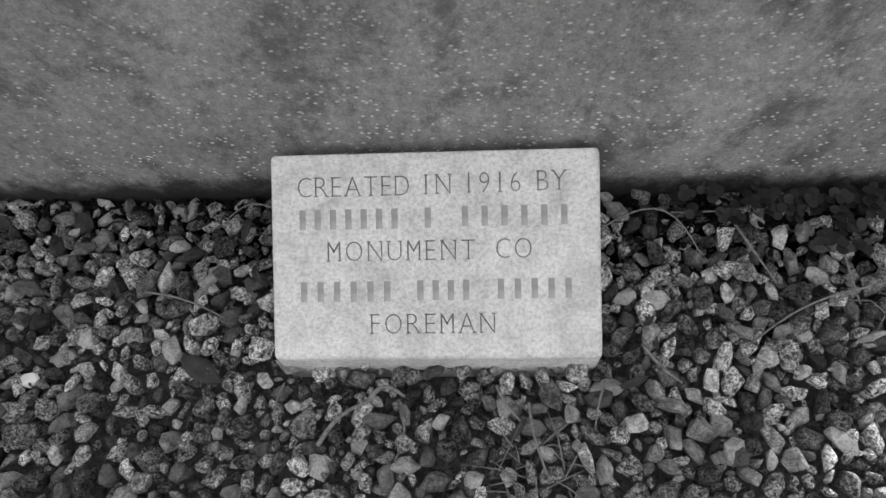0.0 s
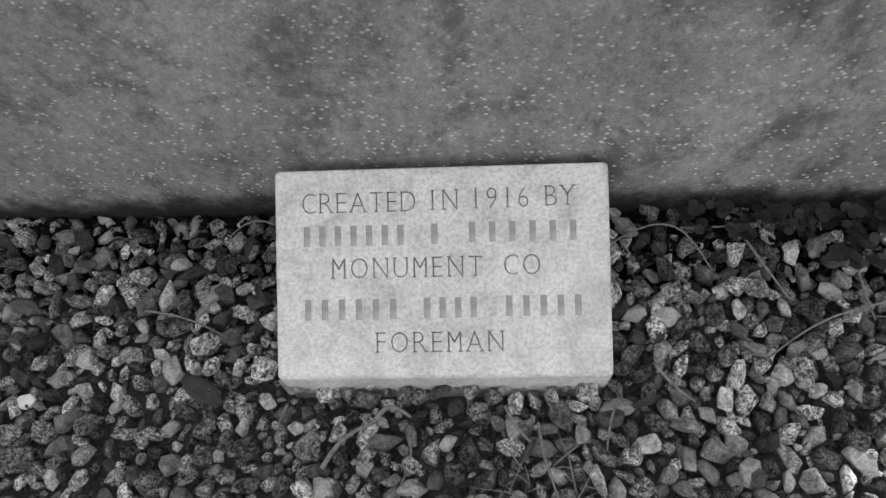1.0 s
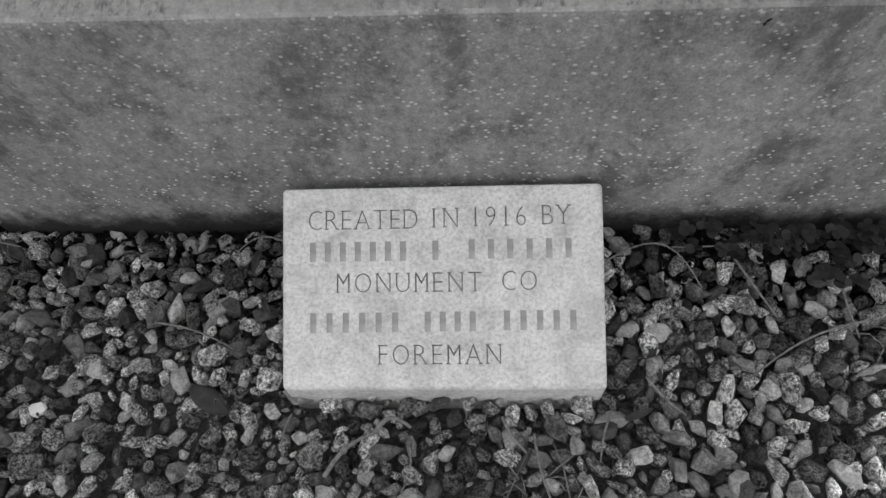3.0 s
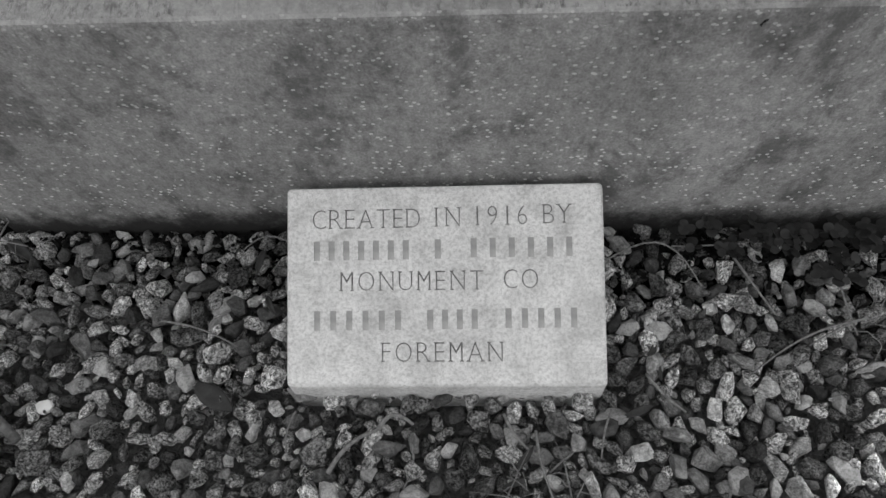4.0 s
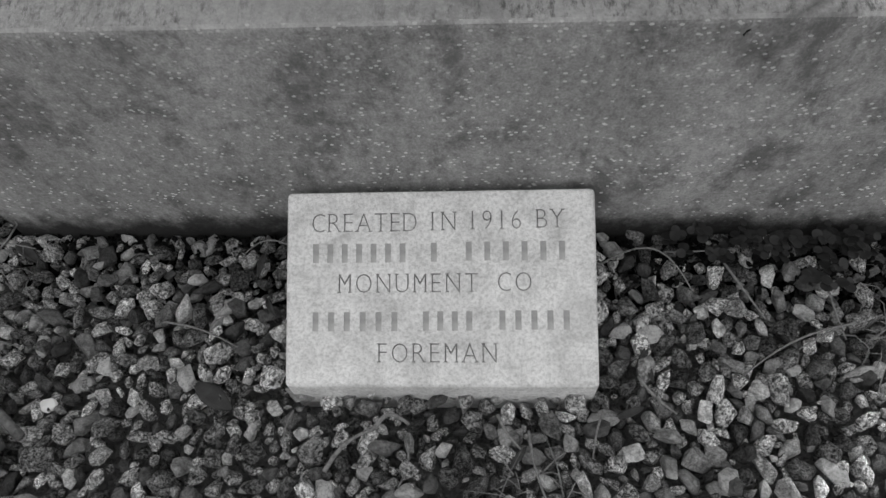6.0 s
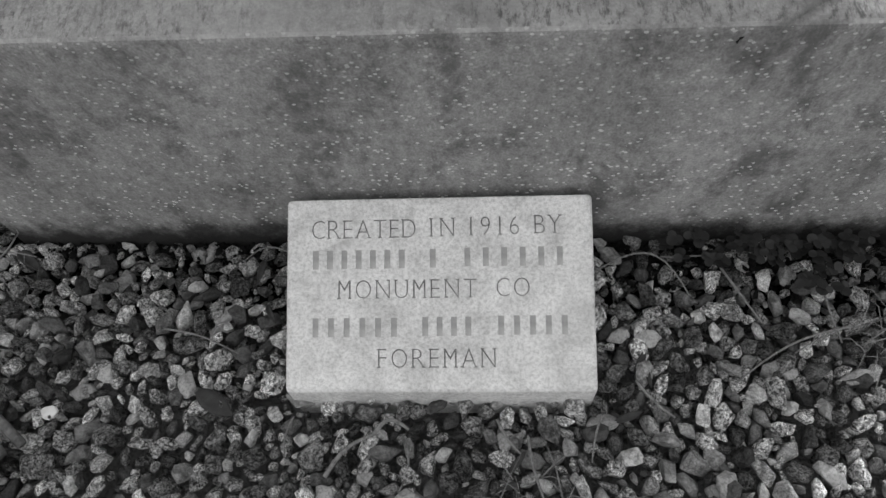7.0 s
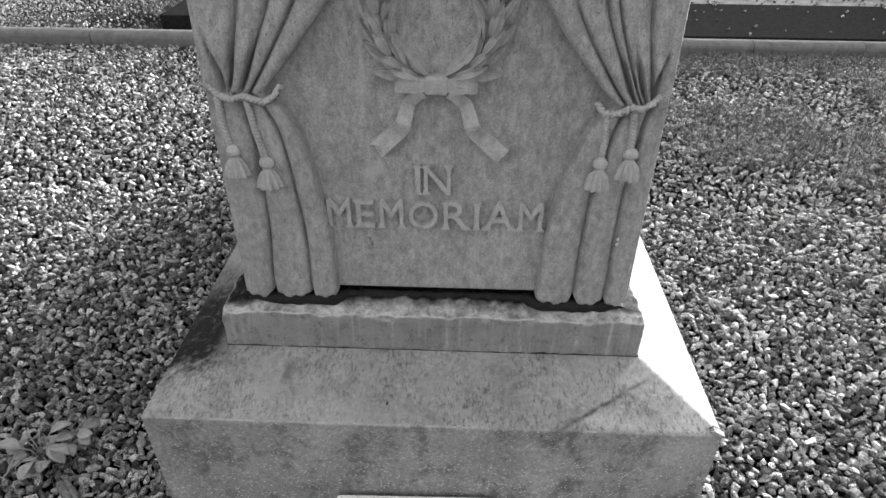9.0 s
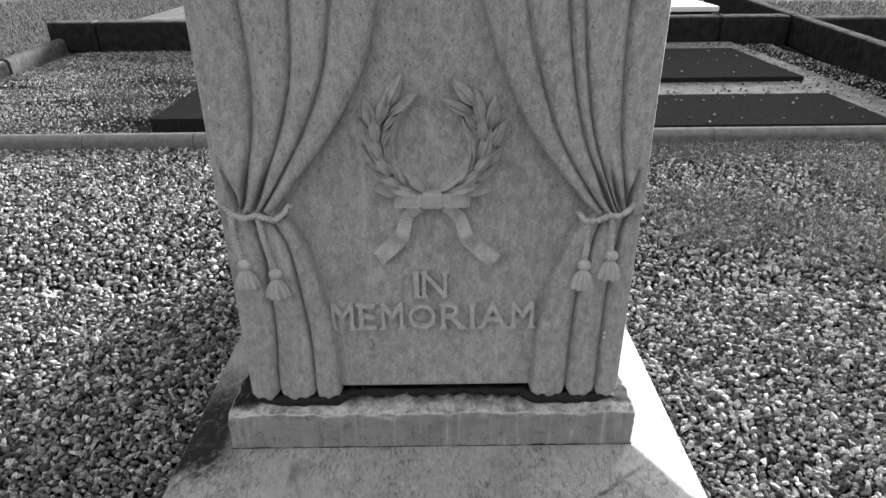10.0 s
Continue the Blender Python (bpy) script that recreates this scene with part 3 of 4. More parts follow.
def leaf_bm(length, width, thick):
    """A laurel leaf lying in the x-z plane, pointing along +x, with a raised midrib; its face looks along -y."""
    bm = bmesh.new()
    rows, n = [], 10
    for i in range(n + 1):
        t = i / n
        w = width / 2 * math.sin(math.pi * min(1, t * 0.96 + 0.03)) ** 0.95 * (1.2 - 0.5 * t)
        crown = thick * (0.45 + 0.55 * math.sin(math.pi * t))
        rows.append([bm.verts.new((length * t, yy, zz)) for yy, zz in ((0.003, -w), (-crown * 0.60, -w * 0.86), (-crown * 0.55, -w * 0.40), (-crown * 1.10, 0), (-crown * 0.55, w * 0.40), (-crown * 0.60, w * 0.86), (0.003, w))])
    for a, b in zip(rows, rows[1:]):
        for j in range(6):
            bm.faces.new((a[j], a[j + 1], b[j + 1], b[j]))
    return bm


WX, WZ, WR = 0.036, 0.976, 0.094
wreath = part("wreath", tube([(WX + 0.95 * WR * math.sin(a), HY0 - 0.003, WZ + 0.005 - 1.07 * WR * math.cos(a)) for a in [radians(d) for d in range(-112, 113, 6)]], 0.0022, 6), RELIEF_M, monument, "carved laurel wreath open at the top", True)
rng = random.Random(4)
leaf_me = [None, None, None]
for i, (ln, wd) in enumerate(((0.060, 0.025), (0.052, 0.021), (0.062, 0.022))):
    b = leaf_bm(ln, wd, 0.029)
    bmesh.ops.recalc_face_normals(b, faces=b.faces)
    leaf_me[i] = bpy.data.meshes.new("leaf")
    b.to_mesh(leaf_me[i])
    b.free()
    leaf_me[i].materials.append(RELIEF_M)
for side in (-1, 1):
    for step_i in range(7):
        ang = radians(16 + step_i * 18.0)
        heading = math.degrees(ang) if side > 0 else 180 - math.degrees(ang)
        for kind, (turn_by, lift, out) in enumerate(((-2, 0.009, 0.0), (22, 0.0, 0.008), (-26, 0.002, -0.008))):
            if step_i == 6 and kind == 1:
                continue
            reach = WR + out * (0.55 + 0.1 * step_i)
            lf = new("leaf", leaf_me[(kind + step_i) % 3])
            lf.parent = wreath
            a = heading - side * turn_by + rng.uniform(-9, 9)
            lag = ang - radians(8) if kind else ang
            lf.matrix_basis = Matrix.Translation((WX + side * 0.95 * reach * math.sin(lag), HY0 - lift, WZ + 0.005 - 1.07 * reach * math.cos(lag))) @ Matrix.Rotation(-radians(a), 4, "Y") @ Matrix.Rotation(radians(rng.uniform(-8, 8)), 4, "X")


def ribbon(points, widths, thick=0.012, fork=0.0):
    """A band in relief through (x, z, rise) points, with an optional swallow tail."""
    bm = bmesh.new()
    rows = []
    for i, (x, z, rise) in enumerate(points):
        a, b = points[max(i - 1, 0)], points[min(i + 1, len(points) - 1)]
        d = Vector((b[0] - a[0], b[1] - a[1])).normalized()
        nrm = Vector((-d.y, d.x))
        w = widths[i] / 2
        row = []
        for s, back in ((-1, 1), (-1, 0), (-0.5, 0), (0, 0), (0.5, 0), (1, 0), (1, 1)):
            ext = fork * abs(s) if i == len(points) - 1 else 0.0
            row.append(bm.verts.new((x + nrm.x * w * s + d.x * ext, HY0 + 0.002 if back else HY0 - thick - rise, z + nrm.y * w * s + d.y * ext)))
        rows.append(row)
    for p, q in zip(rows, rows[1:]):
        for j in range(6):
            bm.faces.new((p[j], p[j + 1], q[j + 1], q[j]))
    bm.faces.new(rows[0])
    bm.faces.new(rows[-1][::-1])
    return bm


def wavy(p, q, n, sway, rise):
    out = []
    for i in range(n + 1):
        t = i / n
        x, z = p[0] + (q[0] - p[0]) * t, p[1] + (q[1] - p[1]) * t
        s = math.sin(t * 2.2 * math.pi)
        out.append((x + sway * s, z + 0.3 * abs(sway) * s, rise * (0.5 + 0.5 * math.cos(t * 3.6 * math.pi))))
    return out


part("bow_knot", block(WX - 0.019, WX + 0.019, HY0 - 0.026, HY0 + 0.002, 0.859, 0.889, 0.005, 3), RELIEF_M, monument, "", True)
for side in (-1, 1):
    part("bow_loop", ribbon([(WX + side * 0.018, 0.876, 0.004), (WX + side * 0.03, 0.876, 0.007), (WX + side * 0.05, 0.880, 0.008), (WX + side * 0.062, 0.877, 0.003), (WX + side * 0.066, 0.877, 0.0)],
                            [0.022, 0.027, 0.031, 0.030, 0.028], 0.021), RELIEF_M, monument)
    end = (-0.050, 0.768) if side < 0 else (0.132, 0.762)
    part("ribbon_tail", ribbon(wavy((WX + side * 0.022, 0.864), end, 18, 0.006 * side, 0.012), [0.019 + 0.012 * i / 18 for i in range(19)], 0.011, 0.017), RELIEF_M, monument)

for words, cx, cz, height, width in (("IN", 0.030, 0.700, 0.056, 0.062), ("MEMORIAM", 0.033, 0.629, 0.056, 0.390)):
    for ch, (me, x) in zip(words, capitals(words, height, 0.022, width, 0.0, 0.30, 0.12, 1.12)):
        if not me.materials:
            me.materials.append(RELIEF_M)
        ob = new("raised_letter", me)
        ob.parent = monument
        ob.matrix_basis = Matrix.Translation((cx + x, HY0 - 0.001, cz)) @ Matrix.Rotation(radians(90), 4, "X")
        tagged(ob, "raised marble capital " + ch)

# chips and marks on the marble
for x, z, s in ((-0.318, 1.045, 0.010), (-0.316, 1.035, 0.007), (0.366, 0.600, 0.006), (0.365, 0.588, 0.005)):
    chip = part("chip", worn_block(-0.5, 0.5, -0.35, 0.35, -0.5, 0.5, 0.2, 0.3, 0.12), PLAQUE_M, monument, "pale fresh chip in the stone")
    chip.matrix_basis = Matrix.Translation((x, HY0 - 0.026, z)) @ Matrix.Rotation(0.5, 4, "Y") @ Matrix.Diagonal((s * 0.6, 0.006, s * 1.5, 1))
for x, y, z, size in ((BX1 - 0.010, 0.008, 0.291, 0.020), (BX1 - 0.002, 0.001, 0.165, 0.012)):
    chip = part("chip", worn_block(-0.5, 0.5, -0.5, 0.5, -0.5, 0.5, 0.12, 0.35, 0.10), STEP_M, monument, "rough broken spot on the corner of the base")
    chip.matrix_basis = Matrix.Translation((x, y, z)) @ Matrix.Rotation(0.5, 4, "Y") @ Matrix.Diagonal((size * 1.3, size * 0.9, size * 0.7, 1))
for x0, z0, x1, z1 in ((-0.100, 0.566, -0.090, 0.540), (-0.090, 0.572, -0.086, 0.548)):
    part("scar", tube([(x0, HY0, z0), ((x0 + x1) / 2 + 0.002, HY0, (z0 + z1) / 2), (x1, HY0, z1)], [0.0010, 0.0034, 0.0010], 6), ENGRAVED_M, monument, "dark scratch in the panel")
part("mark", tube([(0.2435, 0.0, 0.280), (0.241, -0.0006, 0.279), (0.2395, -0.0006, 0.276), (0.2405, 0.0, 0.274)], [0.0004, 0.0009, 0.0009, 0.0004], 6), DEEP_BLACK_M, monument, "small black curved mark")
part("mark", tube([(-0.052, 0.040, 0.3010), (-0.050, 0.043, 0.3025), (-0.051, 0.047, 0.3030)], [0.0010, 0.0020, 0.0010], 6), DEEP_BLACK_M, monument, "small black mark")

# ---- the plaque ----
PW, PH, PT = 0.309, 0.194, 0.030
SLOPE = math.degrees(math.atan2(0.088, 0.173))


def plaque_mesh():
    """A wedge of pale marble with upright sides, its face up along +z and its text cut into it; origin at the middle of the face."""
    body = block(-PW / 2, PW / 2, -0.0865, 0.0865, -0.115, 0.10, 0.0)
    for v in body.verts:
        if v.co.z > 0:
            v.co.z = v.co.y * 0.088 / 0.173
    bmesh.ops.bevel(body, geom=[e for e in body.edges if max(v.co.z for v in e.verts) > -0.1], offset=0.005, segments=3, profile=0.55, affect="EDGES")
    bmesh.ops.transform(body, matrix=Matrix.Rotation(-radians(SLOPE), 4, "X"), verts=body.verts)
    bmesh.ops.recalc_face_normals(body, faces=body.faces)
    me = bpy.data.meshes.new("stone_plaque")
    body.to_mesh(me)
    body.free()
    for m in (PLAQUE_M, ENGRAVED_M, WORN_BAR_M):
        me.materials.append(m)
    k = PW / 955.0
    cuts = []
    for words, x0, x1, y in (("CREATED", 82, 408, 100), ("IN", 455, 528, 98), ("1916", 578, 728, 96), ("BY", 776, 857, 94),
                             ("MONUMENT", 166, 596, 288), ("CO", 656, 757, 286), ("FOREMAN", 290, 649, 500)):
        for letter, x in capitals(words, 57 * k, 0.004, (x1 - x0) * k, -0.022):
            cuts.append((letter.copy(), ((x0 + x1) / 2 - 477.5) * k + x, y, 1, 0.0013))
    # words that stay unread: a plain upright bar in place of each letter
    bar_bm = block(-9 * k, 9 * k, -29 * k, 29 * k, -0.002, 0.002, 0.0)
    bar = bpy.data.meshes.new("bar")
    bar_bm.to_mesh(bar)
    bar_bm.free()
    for x0, x1, y, count in ((72, 387, 195, 7), (440, 482, 194, 1), (540, 879, 192, 6), (70, 364, 405, 6), (414, 590, 404, 4), (644, 884, 402, 5)):
        for j in range(count):
            cuts.append((bar.copy(), (x0 + (x1 - x0) * (j + 0.5) / count - 477.5) * k, y, 2, 0.0008))
    for cut, cx, cy, slot, deep in cuts:
        for m in (PLAQUE_M, ENGRAVED_M, WORN_BAR_M):
            cut.materials.append(m)
        cut.polygons.foreach_set("material_index", [slot] * len(cut.polygons))
        me = boolean(me, cut, "DIFFERENCE", (cx, PH / 2 - cy * k, 0.002 - deep))
    return me, cuts


plaque_me, plaque_cuts = plaque_mesh()
plaque = new("stone_plaque", plaque_me)
plaque.matrix_world = Matrix.Translation((0.002, -0.0995, 0.0565)) @ Matrix.Rotation(radians(SLOPE), 4, "X") @ Matrix.Rotation(radians(0.8), 4, "Z")
tagged(plaque, "pale marble plaque with engraved capitals leaning on the monument base", "plaque")

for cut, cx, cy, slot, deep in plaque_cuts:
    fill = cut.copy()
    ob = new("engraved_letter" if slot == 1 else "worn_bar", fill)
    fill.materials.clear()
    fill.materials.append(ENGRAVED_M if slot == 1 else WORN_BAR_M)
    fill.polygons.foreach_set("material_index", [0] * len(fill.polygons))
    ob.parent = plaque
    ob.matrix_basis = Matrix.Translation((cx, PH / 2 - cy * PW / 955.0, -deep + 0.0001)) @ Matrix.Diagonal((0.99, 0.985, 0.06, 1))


# ---- gravel ----
def lie(x, y):
    """Height of the gravel: it falls away from the foot of the base."""
    out = np.clip(-np.asarray(y, dtype=float), 0, 0.22)
    return 0.006 + 0.002 * (np.asarray(y) < 0) - 0.16 * out - 0.018 * np.exp(-out / 0.022) * (np.asarray(y) < 0)


def rock(level, seed):
    """A crushed stone about 1 long: the hull of scattered points, its arrises taken off on the finest level."""
    r = random.Random(seed)
    b = bmesh.new()
    sy, sz = r.uniform(0.52, 0.92), r.uniform(0.45, 0.8)
    dirs = []
    while len(dirs) < (9, 10, 11)[level - 1]:
        d = Vector((r.gauss(0, 1), r.gauss(0, 1), r.gauss(0, 1))).normalized()
        if all(d.dot(e) < 0.78 for e in dirs):
            dirs.append(d)
    for d in dirs:
        q = 0.5 * r.uniform(0.76, 1.20)
        b.verts.new((d.x * q * 1.08, d.y * q * sy, d.z * q * sz))
    hull = bmesh.ops.convex_hull(b, input=b.verts[:])
    loose = [v for v in b.verts if not v.link_faces]
    bmesh.ops.delete(b, geom=loose, context="VERTS")
    if level == 3:
        bmesh.ops.bevel(b, geom=b.edges[:], offset=0.028, segments=1, profile=0.5, affect="EDGES")
        off = Vector((seed, seed * 0.7, 0))
        for v in b.verts:
            v.co *= 1 + 0.09 * noise.noise(v.co * 5 + off)
    bmesh.ops.recalc_face_normals(b, faces=b.faces)
    bmesh.ops.triangulate(b, faces=b.faces)
    b.verts.index_update()
    vs = np.array([v.co[:] for v in b.verts])
    fs = np.array([[v.index for v in f.verts] for f in b.faces])
    b.free()
    return vs, fs


ROCKS = {level: [rock(level, level * 100 + i) for i in range(26)] for level in (1, 2, 3)}
nrng = np.random.default_rng(11)


def turns(n):
    q = nrng.normal(size=(n, 4))
    q /= np.linalg.norm(q, axis=1)[:, None]
    w, x, y, z = q.T
    return np.stack([np.stack([1 - 2 * (y * y + z * z), 2 * (x * y - z * w), 2 * (x * z + y * w)], -1),
                     np.stack([2 * (x * y + z * w), 1 - 2 * (x * x + z * z), 2 * (y * z - x * w)], -1),
                     np.stack([2 * (x * z - y * w), 2 * (y * z + x * w), 1 - 2 * (x * x + y * y)], -1)], 1)


def lying(n):
    """Turns that leave a stone mostly on its flat side."""
    out = np.empty((n, 3, 3))
    for i in range(n):
        out[i] = np.array(Euler((nrng.normal(0, 0.6), nrng.normal(0, 0.6), nrng.uniform(0, 6.283))).to_matrix())
    return out


def strew(x0, x1, y0, y1, gap, z, size, level, keep):
    """Jittered rows of stones: arrays of places, sizes and the level of detail."""
    nx, ny = int((x1 - x0) / gap), int((y1 - y0) / (gap * 0.87))
    gx, gy = np.meshgrid(np.arange(nx), np.arange(ny))
    px = x0 + (gx + 0.5 * (gy % 2) + nrng.uniform(-0.36, 0.36, gx.shape)) * gap
    py = y0 + (gy + nrng.uniform(-0.36, 0.36, gx.shape)) * gap * 0.87
    p = np.stack([px.ravel(), py.ravel()], 1)
    p = p[keep(p[:, 0], p[:, 1])]
    n = len(p)
    s = np.clip(nrng.lognormal(math.log(size), 0.27, n), size * 0.5, size * 1.55)
    pz = z + lie(p[:, 0], p[:, 1]) + nrng.normal(0, 0.0036, n) - 0.12 * (s - size)
    return [(level, np.column_stack([p, pz]), s)]


def pack(x0, x1, y0, y1, classes, z, level, keep):
    """Stones dropped at random, the large ones first, so that each lies in a place of its own."""
    r, cells, size_of_cell, out = random.Random(77), {}, 0.03, []
    area = (x1 - x0) * (y1 - y0)
    for size, per_m2 in classes:
        n = int(area * per_m2)
        px, py = nrng.uniform(x0, x1, n), nrng.uniform(y0, y1, n)
        ok = keep(px, py)
        for x, y in zip(px[ok], py[ok]):
            s = size * r.uniform(0.88, 1.14)
            rad = 0.43 * s
            i, j = int(x // size_of_cell), int(y // size_of_cell)
            free = True
            for a in (i - 1, i, i + 1):
                for b in (j - 1, j, j + 1):
                    for qx, qy, qr in cells.get((a, b), ()):
                        if (qx - x) ** 2 + (qy - y) ** 2 < (0.70 * (rad + qr)) ** 2:
                            free = False
                            break
                    if not free:
                        break
                if not free:
                    break
            if free:
                cells.setdefault((i, j), []).append((x, y, rad))
                out.append((x, y, s))
    out = np.array(out)
    pz = z + lie(out[:, 0], out[:, 1]) + nrng.normal(0, 0.0034, len(out)) - 0.22 * (0.022 - out[:, 2])
    return [(level, np.column_stack([out[:, :2], pz]), out[:, 2] * 1.06)]


def off_base(x, y):
    return ~((x > BX0 - 0.006) & (x < BX1 + 0.006) & (y > -0.005) & (y < BY1 + 0.01))


def off_both(x, y):
    return off_base(x, y) & ~((x > -0.163) & (x < 0.166) & (y > -0.181) & (y < 0))


def thinned(x, y):
    """Fewer stones where leaf litter and soil have gathered."""
    litter = 0.55 * ((x < -0.53) & (x > -1.0) & (y < 0.02)) + 0.3 * ((x > 0.50) & (x < 1.1) & (y < -0.08))
    return nrng.uniform(size=x.shape) > litter


def hero(x, y):
    return (x > -0.62) & (x < 0.70) & (y < 0.02) & (y > -0.47)


def middle(x, y):
    return (np.abs(x) < 1.75) & (y < 1.35) & ~hero(x, y)


def far_off(x, y):
    return ~((np.abs(x) < 1.75) & (y < 1.35) & (y > -1.0))


SETS = []
SETS += strew(-0.62, 0.70, -0.47, 0.02, 0.0165, -0.041, 0.0175, 2, lambda x, y: hero(x, y) & off_both(x, y) & thinned(x, y))
SETS += pack(-0.62, 0.70, -0.47, 0.02, ((0.030, 1500), (0.025, 4500), (0.021, 9000), (0.016, 30000), (0.012, 24000), (0.009, 8000)), -0.003, 3, lambda x, y: hero(x, y) & off_both(x, y) & thinned(x, y))
SETS += pack(-1.75, 1.75, -1.0, 1.35, ((0.030, 1500), (0.025, 4500), (0.021, 9000), (0.016, 14000)), -0.005, 2, lambda x, y: middle(x, y) & off_base(x, y) & thinned(x, y))
SETS += strew(-1.75, 1.75, -1.0, 1.35, 0.024, -0.019, 0.024, 1, lambda x, y: middle(x, y) & off_base(x, y) & thinned(x, y))
SETS += strew(-4.4, 4.4, -1.6, 3.33, 0.0245, -0.010, 0.0290, 1, lambda x, y: far_off(x, y) & off_base(x, y))
SETS += strew(-4.4, -0.8, 3.52, 7.4, 0.024, -0.020, 0.021, 1, lambda x, y: ~((x > -2.05) & (y < 5.1)) & (x < -0.5) & (nrng.uniform(size=x.shape) < 0.62 + 0.5 * np.sin(2.1 * x + 3.0 * np.sin(1.9 * y)) * np.sin(4.3 * y + 1.2 * x)))
SETS += strew(3.5, 4.15, 3.6, 7.3, 0.027, 0.020, 0.022, 1, lambda x, y: nrng.uniform(size=x.shape) < 0.75 * (x - 3.45) / 0.7)

# the stones round the plaque lie as objects of their own
level, places, sizes = SETS[1]
near = np.hypot((places[:, 0] - 0.02) * 0.55, places[:, 1] + 0.16)
near[(sizes < 0.0165) | (places[:, 1] > -0.03)] = 9.0
order = np.argsort(near)
SINGLE = [(tuple(places[i]), float(sizes[i])) for i in order[:290]]
SETS[1] = (level, places[order[290:]], sizes[order[290:]])

for zz, x0, x1, y0, y1, n in ((0.062, 1.2, 3.3, 3.6, 4.45, 40), (0.082, 1.3, 3.4, 5.15, 6.6, 30), (0.036, 1.3, 3.7, 4.5, 5.1, 160), (0.036, 3.3, 3.75, 3.6, 7.3, 220), (0.036, 1.3, 3.7, 6.75, 7.4, 80)):
    spots = np.column_stack([nrng.uniform(x0, x1, n), nrng.uniform(y0, y1, n), np.full(n, zz)])
    SETS.append((1, spots, nrng.uniform(0.012, 0.034, n)))


def build_gravel():
    vv, ff, base = [], [], 0
    smooth = []
    for level, p, s in SETS:
        rot = lying(len(p))
        which = nrng.integers(0, len(ROCKS[level]), len(p))
        for w in range(len(ROCKS[level])):
            idx = np.nonzero(which == w)[0]
            if not len(idx):
                continue
            vs, fs = ROCKS[level][w]
            co = np.einsum("nij,vj->nvi", rot[idx], vs) * s[idx][:, None, None] + p[idx][:, None, :]
            vv.append(co.reshape(-1, 3))
            f = fs[None] + (base + np.arange(len(idx)) * len(vs))[:, None, None]
            ff.append(f.reshape(-1, 3))
            smooth.append(np.full(len(idx) * len(fs), False))
            base += len(idx) * len(vs)
    v, f, sm = np.concatenate(vv), np.concatenate(ff), np.concatenate(smooth)
    me = bpy.data.meshes.new("gravel")
    me.vertices.add(len(v))
    me.vertices.foreach_set("co", v.ravel().astype(np.float32))
    me.loops.add(f.size)
    me.loops.foreach_set("vertex_index", f.ravel().astype(np.int32))
    me.polygons.add(len(f))
    me.polygons.foreach_set("loop_start", np.arange(0, f.size, 3, dtype=np.int32))
    me.polygons.foreach_set("use_smooth", sm)
    me.update(calc_edges=True)
    me.materials.append(GRAVEL_M)
    return me


gravel = tagged(new("gravel", build_gravel()), "loose grey crushed stone gravel with a few pale pebbles", "gravel", kind="stuff")
stone_me = []
for vs, fs in ROCKS[3]:
    stone_me.append(mesh_from("stone", vs, fs, STONE_M))
stone_rng = random.Random(31)
for (x, y, z), size in SINGLE:
    stone = new("stone", stone_rng.choice(stone_me))
    stone.parent = gravel
    stone.matrix_basis = Matrix.Translation((x, y, z)) @ Euler((stone_rng.gauss(0, 0.6), stone_rng.gauss(0, 0.6), stone_rng.uniform(0, 6.283))).to_matrix().to_4x4() @ Matrix.Scale(size, 4)


def crumbs(count, x0, x1, reach, low, high, seed):
    """Dark crumbs of soil heaped along the foot of the base."""
    r = np.random.default_rng(seed)
    vv, ff, base = [], [], 0
    for i in range(count):
        x, y = r.uniform(x0, x1), -abs(r.normal(0, reach)) - 0.002
        if -0.163 < x < 0.166 and y < -0.004:
            continue
        vs, fs = ROCKS[1][i % 26]
        turn = np.array(Euler(r.uniform(0, 6.283, 3)).to_matrix())
        place = np.array((x, y, float(lie(x, y)) + r.uniform(low, high)))
        vv.append(vs @ turn.T * r.uniform(0.005, 0.014) + place)
        ff.append(fs + base)
        base += len(vs)
    return mesh_from("soil_crumbs", np.concatenate(vv), np.concatenate(ff), SOIL_M)


# soil crumbs; their near-black colour also stands in for shade at the foot
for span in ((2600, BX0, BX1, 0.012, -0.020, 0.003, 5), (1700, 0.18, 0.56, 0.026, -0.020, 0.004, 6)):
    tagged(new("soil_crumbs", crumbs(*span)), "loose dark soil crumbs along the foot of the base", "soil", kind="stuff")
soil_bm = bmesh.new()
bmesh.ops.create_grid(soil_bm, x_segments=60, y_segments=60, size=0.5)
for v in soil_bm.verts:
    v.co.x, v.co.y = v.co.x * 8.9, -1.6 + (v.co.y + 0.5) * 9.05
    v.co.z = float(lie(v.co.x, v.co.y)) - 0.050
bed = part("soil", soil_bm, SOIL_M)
tagged(bed, "near-black soil under the gravel", "soil", kind="structure")


def pebble_material():
    k = Mat("pale_pebble", 0.6, 0.35)
    c = k.ramp(k.each(), (0.0, 0.26), (1.0, 0.46))
    g = k.noise(300, 6, 0.75)
    return k.done(k.mix(0.6, c, k.ramp(g, (0.42, 0.40), (0.50, 0.95), (0.6, 1.2)), "MULTIPLY"), g, 0.4, 0.0015)


PEBBLE_M = pebble_material()
QUARTZ_M = make_plain("white_quartz", 0.68, 0.8, 90, 0.5, 0.3, 0.2, 0.001)


